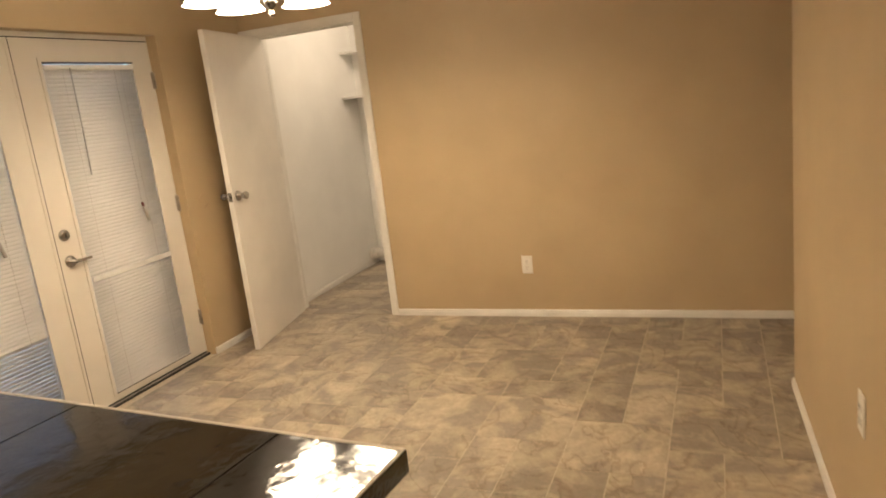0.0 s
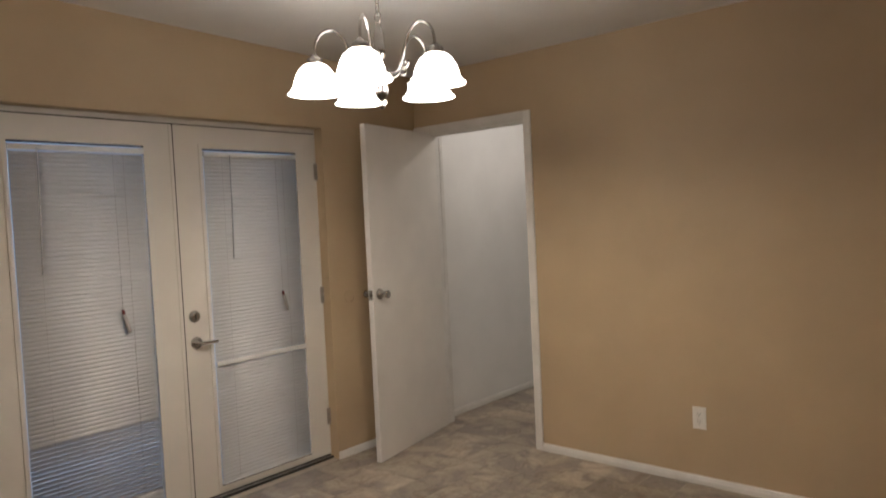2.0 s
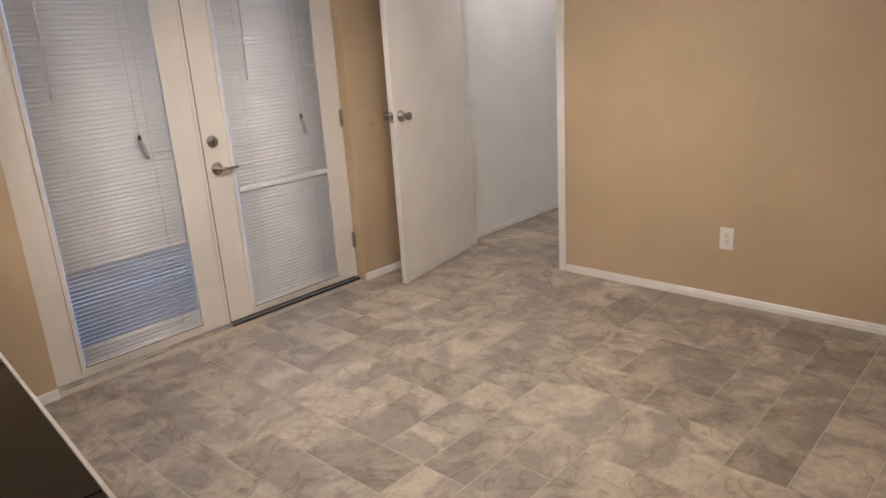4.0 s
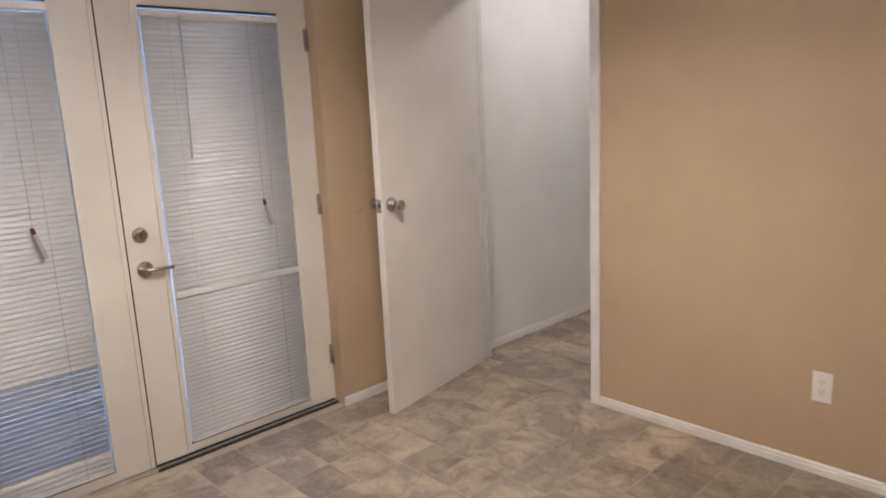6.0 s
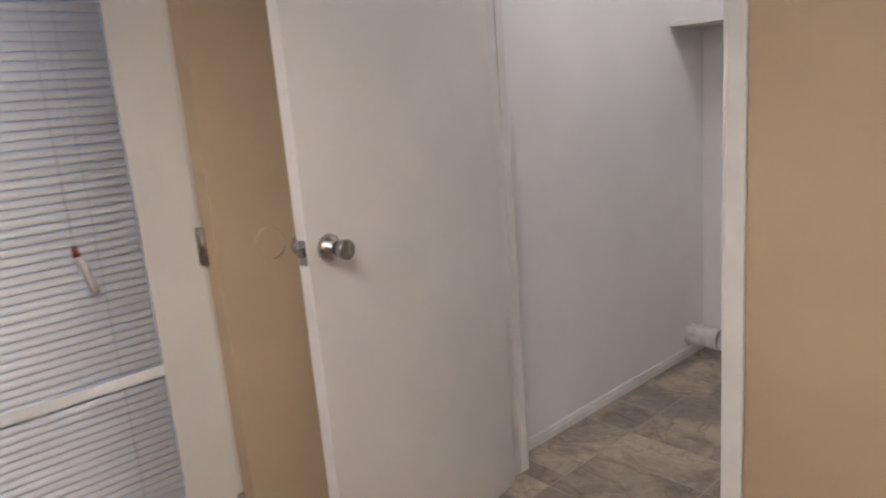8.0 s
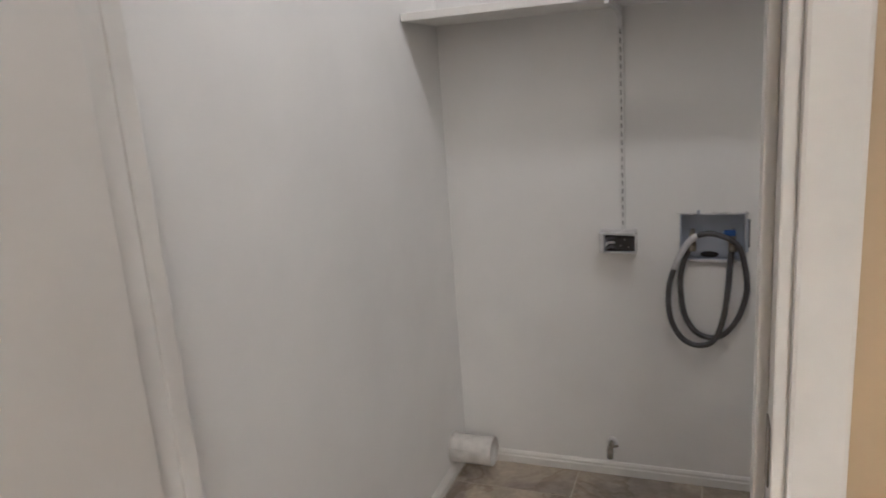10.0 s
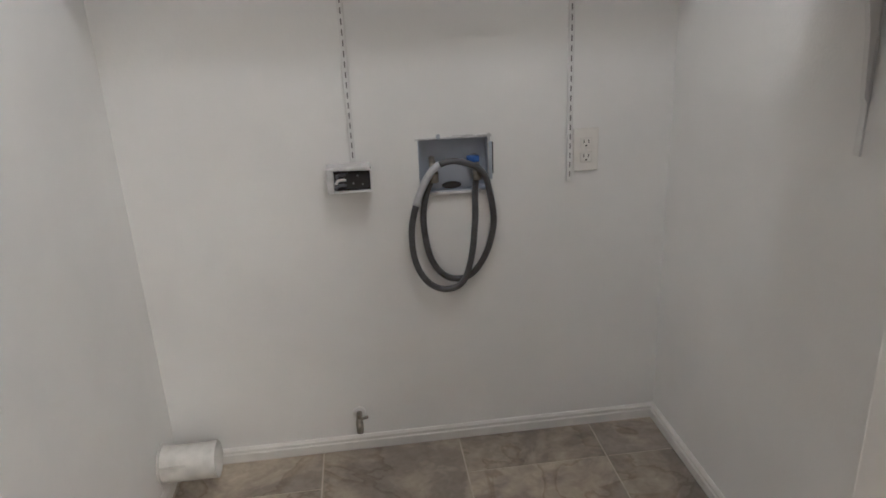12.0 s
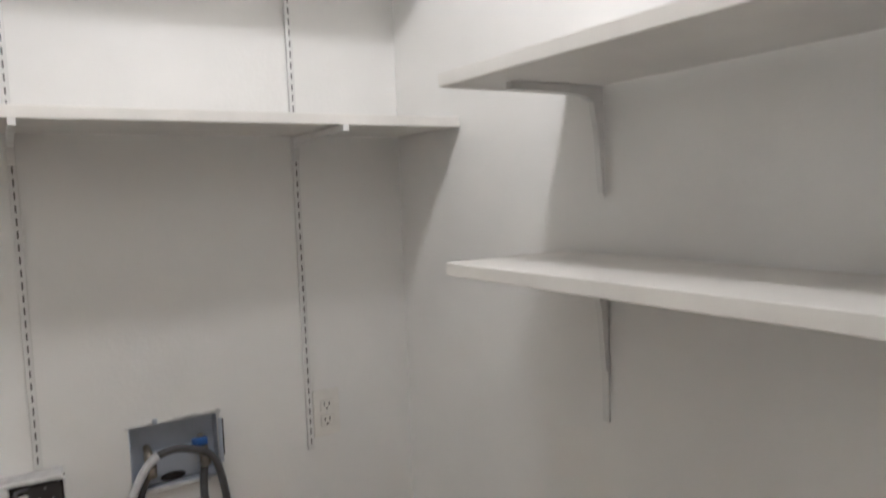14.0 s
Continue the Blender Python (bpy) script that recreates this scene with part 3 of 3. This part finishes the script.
        part("shade_ring", lathe(bmesh.new(), [(0.0900, 1.973), (0.0940, 1.972), (0.0950, 1.9665), (0.0905, 1.9650)], T, 32), STEEL, c)
        part("shade_rim", lathe(bmesh.new(), [(0.1105, 1.9520), (0.1130, 1.9510), (0.1130, 1.9470), (0.1095, 1.9465)], T, 32), STEEL, c)
        part("bulb", lathe(bmesh.new(), [(0, 2.048), (0.012, 2.046), (0.014, 2.030), (0.026, 2.012), (0.029, 2.005), (0.022, 2.022), (0.0, 2.024)], T, 16), BULB, c)
    return c


chandelier()

# smoke detector on the ceiling
DZ = ceil_z(-0.42)
det = lathe(bmesh.new(), [(0, DZ + 0.002), (0.064, DZ + 0.002), (0.066, DZ - 0.010), (0.060, DZ - 0.028), (0.040, DZ - 0.036), (0.012, DZ - 0.037), (0.010, DZ - 0.034), (0, DZ - 0.034)], Matrix.Translation((3.05, -0.42, 0)))
solid("smoke_detector", det, PLATE, "round white smoke detector on the ceiling", "smoke detector")


kl = thing("ceiling_lamp", "round flush kitchen ceiling lamp with frosted dome", "lamp", at=pose(2.2, -5.0, ceil_z(-5.0)))
part("pan", lathe(bmesh.new(), [(0, -0.0005), (0.16, -0.0005), (0.16, -0.025), (0.14, -0.030), (0, -0.031)]), METALW, kl)
part("finial", lathe(bmesh.new(), [(0, -0.031), (0.012, -0.031), (0.010, -0.050), (0, -0.052)]), STEEL, kl)

# ---- outlets ----
def outlet(m, label, w=0.070, h=0.117, receptacles=True):
    o = thing("wall_outlet", label, "outlet", at=m)
    part("cover_plate", bx(-w / 2, w / 2, -0.006, -0.0005, -h / 2, h / 2, bevel=0.0025), PLATE, o)
    if receptacles:
        for dz in (-0.0195, 0.0195):
            f = part("receptacle", bx(-0.017, 0.017, -0.0085, -0.0055, dz - 0.014, dz + 0.014, bevel=0.003), PLATE, o)
            for dx in (-0.0065, 0.0065):
                part("slot", bx(dx - 0.0012, dx + 0.0012, -0.0092, -0.0083, dz - 0.001, dz + 0.008), BLACK, f)
            part("ground_hole", bx(-0.0025, 0.0025, -0.0092, -0.0083, dz - 0.010, dz - 0.006, bevel=0.0015), BLACK, f)
        part("screw", lathe(bmesh.new(), [(0, 0.0), (0.003, 0.0), (0.002, 0.0012), (0, 0.0015)], Matrix.Translation((0, -0.006, 0)) @ Matrix.Rotation(radians(90), 4, "X"), 10), METALW, o)
    else:
        part("toggle", bx(-0.005, 0.005, -0.018, -0.005, -0.012, 0.012, bevel=0.002), PLATE, o)
    return o


outlet(pose(1.999, BY, 0.352), "white duplex outlet on the tan wall")
outlet(pose(1.291, CD, 0.868), "white duplex outlet beside the shelf track")
sw = 1.33
outlet(pose(RX + east_dir.x * sw, RY1 + east_dir.y * sw, 0.52, 0, 0, -88.0), "white outlet cover on the tan wall end", receptacles=True)

# curved scuffs where the knob has struck the wall
def scuff(label, a0, a1, material, r=0.044):
    pts = [(WX + 0.0004, -0.718 + r * math.cos(radians(a0 + (a1 - a0) * k / 12)), 1.0 + r * math.sin(radians(a0 + (a1 - a0) * k / 12))) for k in range(13)]
    solid("wall_scuff", tube(bmesh.new(), pts, [0.0004 + 0.0013 * math.sin(math.pi * k / 12) for k in range(13)], 6), material, label, "scuff mark", S)


ring_mark = lathe(bmesh.new(), [(0, 0.0005), (0.040, 0.0005), (0.042, 0.0016), (0.040, 0.0026), (0.037, 0.0020), (0, 0.0018)], Matrix.Translation((WX, -0.718, 1.0)) @ Matrix.Rotation(radians(90), 4, "Y"), 32)
solid("wall_bumper", ring_mark, TAN, "tan painted round knob bumper on the wall", "bumper")
scuff("dark curved scuff on the tan wall", 272, 335, SCUFF)
scuff("pale curved scuff on the tan wall", 95, 170, SCUFFP)


# ---- counter ----
def counter():
    L, W, T = 2.54, 0.72, 0.045
    c = thing("counter", "black glazed tile counter with rounded edge tiles", "counter", at=pose(2.636, -3.302, 0.870, 0, 0, -5.0))
    part("deck", bx(-L, -0.006, -W, -0.006, -T, -0.006), GROUT_AND_GLINT, c)
    sizes = [0.280, 0.600, 0.600, 0.600, 0.460]
    xs = [0.0]
    for s in sizes:
        xs.append(xs[-1] - s)
    for i in range(len(xs) - 1):
        for j in range(2):
            y1, y0 = (-0.0, -0.36) if j == 0 else (-0.36, -0.72)
            part("tile", bx(xs[i + 1] + 0.0022, xs[i] - 0.0022, y0 + 0.0015, y1 - 0.0015, -0.0055, 0.0, bevel=0.0016), BLACKTILE, c)
    part("edge_tile", bx(-L, 0.002, 0.0005, 0.006, -T, -0.001, bevel=0.0024), BLACKTILE, c)
    part("edge_tile", bx(0.0005, 0.006, -W, 0.006, -T, -0.001, bevel=0.0024), BLACKTILE, c)
    # pale colour on the trim paints the reflection along the counter edge
    part("edge_trim_glint", bx(-L, 0.004, -0.0012, 0.0052, -0.001, 0.0022, bevel=0.0012), GROUT_AND_GLINT, c, "trim line coloured pale for its reflected highlight")
    part("edge_trim_glint", bx(-0.0012, 0.0052, -W, -0.0015, -0.001, 0.0022, bevel=0.0012), GROUT_AND_GLINT, c, "trim line coloured pale for its reflected highlight")
    part("cabinet_body", bx(-L, -0.12, -W + 0.02, -0.12, -0.7655, -T - 0.0005), DARKWOOD, c)
    part("toe_kick", bx(-L, -0.18, -W + 0.06, -0.18, -0.8695, -0.766), DARKWOOD, c)
    return c


counter()


# ---- laundry closet ----
def shelf_standard(m, length, label, slotted=True):
    s = thing("shelf_standard", label, "shelf track", "shelf tracks", at=m)
    deep = 0.010 if slotted else 0.005
    part("channel", bx(-0.008, 0.008, -deep, -0.0005, 0, length, bevel=0.0015), METALW, s)
    if not slotted:
        return s
    sl = bx(-0.0016, 0.0016, -0.0108, -0.0098, -0.0075, 0.0075)
    me = bpy.data.meshes.new("slot")
    sl.to_mesh(me)
    sl.free()
    me.materials.append(SLOT)
    z = 0.02
    while z < length - 0.01:
        ob = new("slot", me)
        ob.parent = s
        ob.matrix_local = Matrix.Translation((0, 0, z))
        z += 0.0254
    return s


def bracket(m, depth, leg, label):
    b = thing("shelf_bracket", label, "bracket", "shelf brackets", at=m)
    bm = bmesh.new()
    prof = [(-0.011, 0), (-depth, 0), (-depth, -0.012), (-depth * 0.5, -0.013), (-0.055, -0.017), (-0.034, -0.026), (-0.024, -leg * 0.4), (-0.016, -leg * 0.95), (-0.011, -leg)]
    a = [bm.verts.new((-0.006, y, z)) for y, z in prof]
    c = [bm.verts.new((0.006, y, z)) for y, z in prof]
    n = len(prof)
    for k in range(n):
        bm.faces.new((a[k], a[(k + 1) % n], c[(k + 1) % n], c[k]))
    bm.faces.new(a)
    bm.faces.new(list(reversed(c)))
    bmesh.ops.recalc_face_normals(bm, faces=bm.faces)
    part("arm", bm, METALW, b)
    return b


R1X, R2X = 0.664, 1.245
SB, SU = 1.553, 1.945
TRACKL = "white slotted shelf track on the laundry wall"
shelf_standard(pose(R1X, CD, 0.878), 1.362, TRACKL)
shelf_standard(pose(R2X, CD, 0.785), 1.46, TRACKL)
shelf_standard(pose(CR, 0.848, 0.985, 0, 0, -90), 0.281, "plain white shelf track on the side wall", slotted=False)


def shelf(x0, x1, y0, y1, z, label, edge):
    """A painted board with a thin edging strip along its free edges: edge "y" faces the door, "x" faces the room side and the end."""
    sh = thing("shelf", label, "shelf", "closet shelves")
    t = 0.021
    if edge == "y":
        part("board", bx(x0, x1, y0 + 0.006, y1, z, z + t, bevel=0.002), SHELF, sh)
        part("edge_strip", bx(x0, x1, y0, y0 + 0.0055, z - 0.001, z + t + 0.0005, bevel=0.002), SHELF, sh)
    else:
        part("board", bx(x0 + 0.006, x1, y0, y1 - 0.006, z, z + t, bevel=0.002), SHELF, sh)
        part("edge_strip", bx(x0, x0 + 0.0055, y0, y1, z - 0.001, z + t + 0.0005, bevel=0.002), SHELF, sh)
        part("end_strip", bx(x0 + 0.006, x1, y1 - 0.0055, y1, z - 0.001, z + t + 0.0005, bevel=0.002), SHELF, sh)
    return sh


shelf(CL + 0.002, CR - 0.002, 1.285, CD - 0.011, SB, "long white painted shelf above the washer hookups", "y")
shelf(CL + 0.002, CR - 0.002, 1.345, CD - 0.011, SU, "upper long white painted shelf on the back wall", "y")
for z in (SB, SU):
    for x in (R1X, R2X):
        bracket(pose(x, CD, z - 0.0015), 0.302 if z == SB else 0.23, 0.06, "white metal bracket under the back shelf")
UB, LBZ = 1.577, 1.268
shelf(1.250, CR - 0.011, 0.09, 0.932, UB, "white painted side shelf, upper, with a free end", "x")
shelf(1.262, CR - 0.011, 0.09, 0.948, LBZ, "white painted side shelf, lower, with a free end", "x")
for z in (UB, LBZ):
    bracket(pose(CR, 0.840, z - 0.0015, 0, 0, -90), 0.21, 0.19, "white metal bracket under the side shelf")

# closet ceiling lamp
cl = thing("ceiling_lamp", "plain bulb holder on the closet ceiling", "lamp", at=pose(CLX, CLY, CEILING))
part("holder", lathe(bmesh.new(), [(0, -0.0005), (0.055, -0.0005), (0.055, -0.012), (0.024, -0.030), (0.020, -0.045), (0, -0.046)]), PLATE, cl)


# washer supply box with its hose
wb = thing("washer_box", "grey plastic washer supply box with ragged edges", "supply box")
x0, x1, z0, z1 = BOX
part("back_panel", bx(x0 - 0.002, x1 + 0.002, CD + 0.034, CD + 0.038, z0 - 0.002, z1 + 0.002), GREYBOX, wb)
for a in ((x0 - 0.003, x0 + 0.001, z0, z1), (x1 - 0.001, x1 + 0.003, z0, z1)):
    part("side_panel", bx(a[0], a[1], CD - 0.004, CD + 0.034, a[2], a[3]), GREYBOX, wb)
part("top_panel", bx(x0, x1, CD - 0.002, CD + 0.034, z1 - 0.001, z1 + 0.003), GREYBOX, wb)
part("bottom_panel", bx(x0, x1, CD - 0.010, CD + 0.034, z0 - 0.003, z0 + 0.002), GREYBOX, wb)
part("valve_panel", bx(x0 + 0.030, x1 - 0.030, CD + 0.012, CD + 0.020, z0, z0 + 0.075, bevel=0.002), GREYBOX, wb, "raised grey front plate")
part("drain_hole", lathe(bmesh.new(), [(0, 0), (0.026, 0), (0.027, 0.003), (0.022, 0.004), (0, 0.003)], pose((x0 + x1) / 2 - 0.008, CD + 0.0115, z0 + 0.012, 90) @ Matrix.Diagonal((1, 0.36, 1, 1)), 20), BLACK, wb, "dark oval drain opening")
rng = random.Random(4)
rag = bmesh.new()
for k in range(12):
    t = x0 + (x1 - x0) * k / 11
    box(rag, t - 0.010, t + 0.010, CD - 0.0045, CD - 0.0005, z1 + 0.001, z1 + 0.003 + rng.uniform(0.001, 0.007))
for k in range(9):
    t = z0 + (z1 - z0) * k / 8
    box(rag, x1 - 0.001, x1 + 0.004 + rng.uniform(0.0, 0.006), CD - 0.0045, CD - 0.0005, t - 0.010, t + 0.010)
part("torn_edge", rag, PLASTER, wb, "torn plaster edge")
part("torn_flap", bx(x1 + 0.001, x1 + 0.010, CD - 0.010, CD - 0.005, z1 - 0.115, z1 - 0.012, bevel=0.002), GREYBOX, wb)
part("edge_crack", bx(x1 + 0.0102, x1 + 0.0135, CD - 0.006, CD - 0.0046, z1 - 0.10, z1 - 0.014), BLACK, wb, "dark crack along the torn edge")
part("tear_tip", bx(x0 + 0.046, x0 + 0.056, CD - 0.009, CD - 0.004, z1 + 0.001, z1 + 0.015, bevel=0.002), GREYBOX, wb)
part("lower_lip", bx(x0 + 0.024, x1 - 0.022, CD - 0.012, CD - 0.004, z0 - 0.010, z0 - 0.001, bevel=0.003), PLASTER, wb)
for vx, mt in ((0.872, BRASS), (0.988, BRASS)):
    part("valve", tube(bmesh.new(), [(vx, CD + 0.022, 0.868), (vx, CD - 0.004, 0.856), (vx, CD - 0.014, 0.835)], [0.008, 0.010, 0.011], 12), mt, wb, "brass hose valve")
part("valve_handle", bx(0.962, 0.996, CD - 0.022, CD - 0.006, 0.858, 0.876, bevel=0.004), BLUE, wb, "blue plastic valve handle")

Y1, Y2 = CD - 0.020, CD - 0.034
hose_pts = [(0.872, Y1, 0.834), (0.848, Y1, 0.776), (0.838, Y1, 0.700), (0.853, Y1, 0.598), (0.896, Y1, 0.539), (0.956, Y1, 0.536), (1.004, Y1, 0.593), (1.030, Y1, 0.684), (1.021, Y1, 0.776),
            (0.999, Y2, 0.836), (0.954, Y2, 0.862), (0.909, Y2, 0.868), (0.866, Y2, 0.846), (0.827, Y2, 0.776), (0.804, Y2, 0.689), (0.809, Y2, 0.598), (0.840, Y2, 0.534), (0.888, Y2, 0.508),
            (0.937, Y2, 0.525), (0.964, Y2, 0.598), (0.977, Y2, 0.705), (0.981, Y1, 0.776), (0.988, Y1, 0.834)]
path = smooth_curve(hose_pts, 8)
cut0, cut1 = 8 * 11 + 4, 8 * 13 + 2
hose = thing("washer_hose", "looped grey rubber washer hose hanging from the box", "hose")
part("hose_run", tube(bmesh.new(), path[:cut0 + 1], 0.0088, 12), HOSE, hose)
part("hose_wrap", tube(bmesh.new(), path[cut0:cut1 + 1], 0.0096, 12), HOSEW, hose, "pale wrapped stretch of hose")
part("hose_run", tube(bmesh.new(), path[cut1:], 0.0088, 12), HOSE, hose)
for q in (hose_pts[0], hose_pts[-1]):
    part("coupling", tube(bmesh.new(), [(q[0], q[1], q[2] - 0.022), (q[0], q[1], q[2] + 0.004)], 0.0125, 12), BRASS, hose, "metal hose coupling")

# open dryer outlet box, standing proud of the wall
rb = thing("junction_box", "open dark electrical box with a rough plaster rim", "electrical box")
x0, x1, z0, z1 = REC
FB = CD - 0.056
part("box_back", bx(x0, x1, FB + 0.022, FB + 0.026, z0, z1), BLACK, rb)
part("box_side", bx(x1 - 0.004, x1, FB, CD - 0.001, z0, z1 - 0.003, bevel=0.001), METALW, rb, "white painted metal side")
part("box_bottom", bx(x0 - 0.004, x1, FB - 0.001, CD - 0.001, z0 - 0.003, z0, bevel=0.001), METALW, rb, "white painted metal edge")
crust = bmesh.new()
box(crust, x0 - 0.016, x1 - 0.002, FB + 0.003, CD - 0.001, z1 - 0.004, z1 + 0.007, bevel=0.004)
box(crust, x0 - 0.016, x0 + 0.003, FB + 0.003, CD - 0.001, z0 - 0.003, z1 + 0.008, bevel=0.006)
bmesh.ops.subdivide_edges(crust, edges=crust.edges, cuts=3, use_grid_fill=True)
for v in crust.verts:
    v.co += 0.0035 * noise.noise_vector(v.co * 55)
for f in crust.faces:
    f.smooth = True
part("plaster_rim", crust, PLASTER, rb, "rough pale plaster rim")
for k in range(3):
    zk = z0 + 0.014 + 0.014 * k
    part("wire", tube(bmesh.new(), smooth_curve([(x0 + 0.040, FB + 0.021, zk), (x0 + 0.016, FB + 0.002, zk + 0.004), (x0 + 0.004 + 0.004 * k, FB - 0.004, zk - 0.004)], 5), 0.0042, 8), HOSE if k != 1 else DUCT, rb)
part("face_plate", bx(x0 + 0.028, x1 - 0.008, FB + 0.012, FB + 0.015, z0 + 0.006, z1 - 0.010, bevel=0.001), RUBBER_AND_SHADE, rb, "dark receptacle face")
for dx, dz in ((0.064, 0.040), (0.052, 0.020), (0.076, 0.016)):
    part("screw", lathe(bmesh.new(), [(0, 0.0), (0.0026, 0.0), (0.0018, 0.0012), (0, 0.0014)], pose(x0 + dx, FB + 0.0118, z0 + dz, 90), 8), DARKSTEEL, rb)

# dryer vent stub low in the corner
vent = thing("dryer_vent", "short painted metal dryer vent stub near the floor", "vent pipe", at=pose(CL, 1.45, 0.104))
vb = bmesh.new()
lathe(vb, [(0.049, -0.02), (0.0505, 0.0), (0.050, 0.06), (0.0495, 0.11), (0.0505, 0.150), (0.0485, 0.152), (0.0475, 0.11), (0.047, -0.02)], Matrix.Rotation(radians(90), 4, "Y"), 28)
for v in vb.verts:
    v.co += 0.0016 * noise.noise_vector(v.co * 22)
part("pipe", vb, DUCT, vent)
part("pipe_end", lathe(bmesh.new(), [(0, 0.02), (0.0475, 0.02)], Matrix.Rotation(radians(90), 4, "Y"), 28), BLACK, vent)
part("seam", bx(0.002, 0.075, -0.0525, -0.0485, 0.018, 0.024, bevel=0.001), DUCT, vent, "lapped pipe seam")
part("wall_collar", lathe(bmesh.new(), [(0.049, 0.0008), (0.058, 0.0008), (0.057, 0.004), (0.051, 0.006)], Matrix.Rotation(radians(90), 4, "Y"), 28), DUCT, vent)

# gas stub valve
gv = thing("gas_valve", "small tarnished gas stub valve near the floor", "valve", at=pose(0.616, CD, 0.122))
part("escutcheon", lathe(bmesh.new(), [(0, 0.0005), (0.019, 0.0005), (0.017, 0.005), (0.009, 0.007), (0, 0.007)], Matrix.Rotation(radians(90), 4, "X")), METALW, gv)
part("stub", tube(bmesh.new(), [(0, -0.004, 0), (0, -0.045, 0), (0, -0.056, -0.006), (0, -0.060, -0.032)], [0.009, 0.010, 0.011, 0.010], 12), BRASS, gv)
part("key", tube(bmesh.new(), [(-0.004, -0.045, 0.002), (0.026, -0.046, 0.010)], [0.006, 0.004], 8), BRASS, gv)
part("stem", tube(bmesh.new(), [(0, -0.045, 0.006), (0, -0.046, 0.022)], 0.006, 8), BRASS, gv)


# ---- floor tiles ----
def floor_tiles():
    """Modular pattern of 1x1, 1x2, 2x1 and 2x2 pieces on a 0.205 m grid; one object for each piece in the walked part, the rest joined."""
    M, X0, Y0 = 0.205, 0.090, -4.337
    rnd = random.Random(11)
    meshes = {}

    def mesh(w, h):
        key = (round(w, 3), round(h, 3))
        if key not in meshes:
            bm = bx(0.0022, w - 0.0022, 0.0022, h - 0.0022, -0.004, 0.0)
            me = bpy.data.meshes.new("tile")
            bm.to_mesh(me)
            bm.free()
            me.materials.append(STONE)
            meshes[key] = me
        return meshes[key]

    nx, ny = 24, 30
    used = set()
    rest = bmesh.new()
    count = 0
    for j in range(ny):
        for i in range(-1, nx):
            if (i, j) in used:
                continue
            opts = [(1, 1), (2, 1), (1, 2), (2, 2), (1, 1), (2, 2)]
            rnd.shuffle(opts)
            for w, h in opts:
                cells = [(i + a, j + b) for a in range(w) for b in range(h)]
                if not any(c in used for c in cells):
                    break
            used.update(cells)
            x0, x1, y0, y1 = X0 + i * M, X0 + (i + w) * M, Y0 + j * M, Y0 + (j + h) * M
            for ra, rb_, rc, rd in ((WX, EAST, SOUTH, BY), (OP0 + 0.018, OP1 - 0.018, BY, BT), (CL, CR, BT, CD)):
                a, b, c, d = max(x0, ra), min(x1, rb_), max(y0, rc), min(y1, rd)
                if b - a < 0.012 or d - c < 0.012:
                    continue
                near = count < 300 and a < 3.5 and c > -3.3
                if near:
                    ob = new("tile", mesh(b - a, d - c))
                    ob.parent = floor
                    ob.location = (a, c, 0)
                    count += 1
                else:
                    box(rest, a + 0.0022, b - 0.0022, c + 0.0022, d - 0.0022, -0.004, 0.0)
    tagged(part("tile_field", rest, STONE, floor), kind="stuff")


floor_tiles()
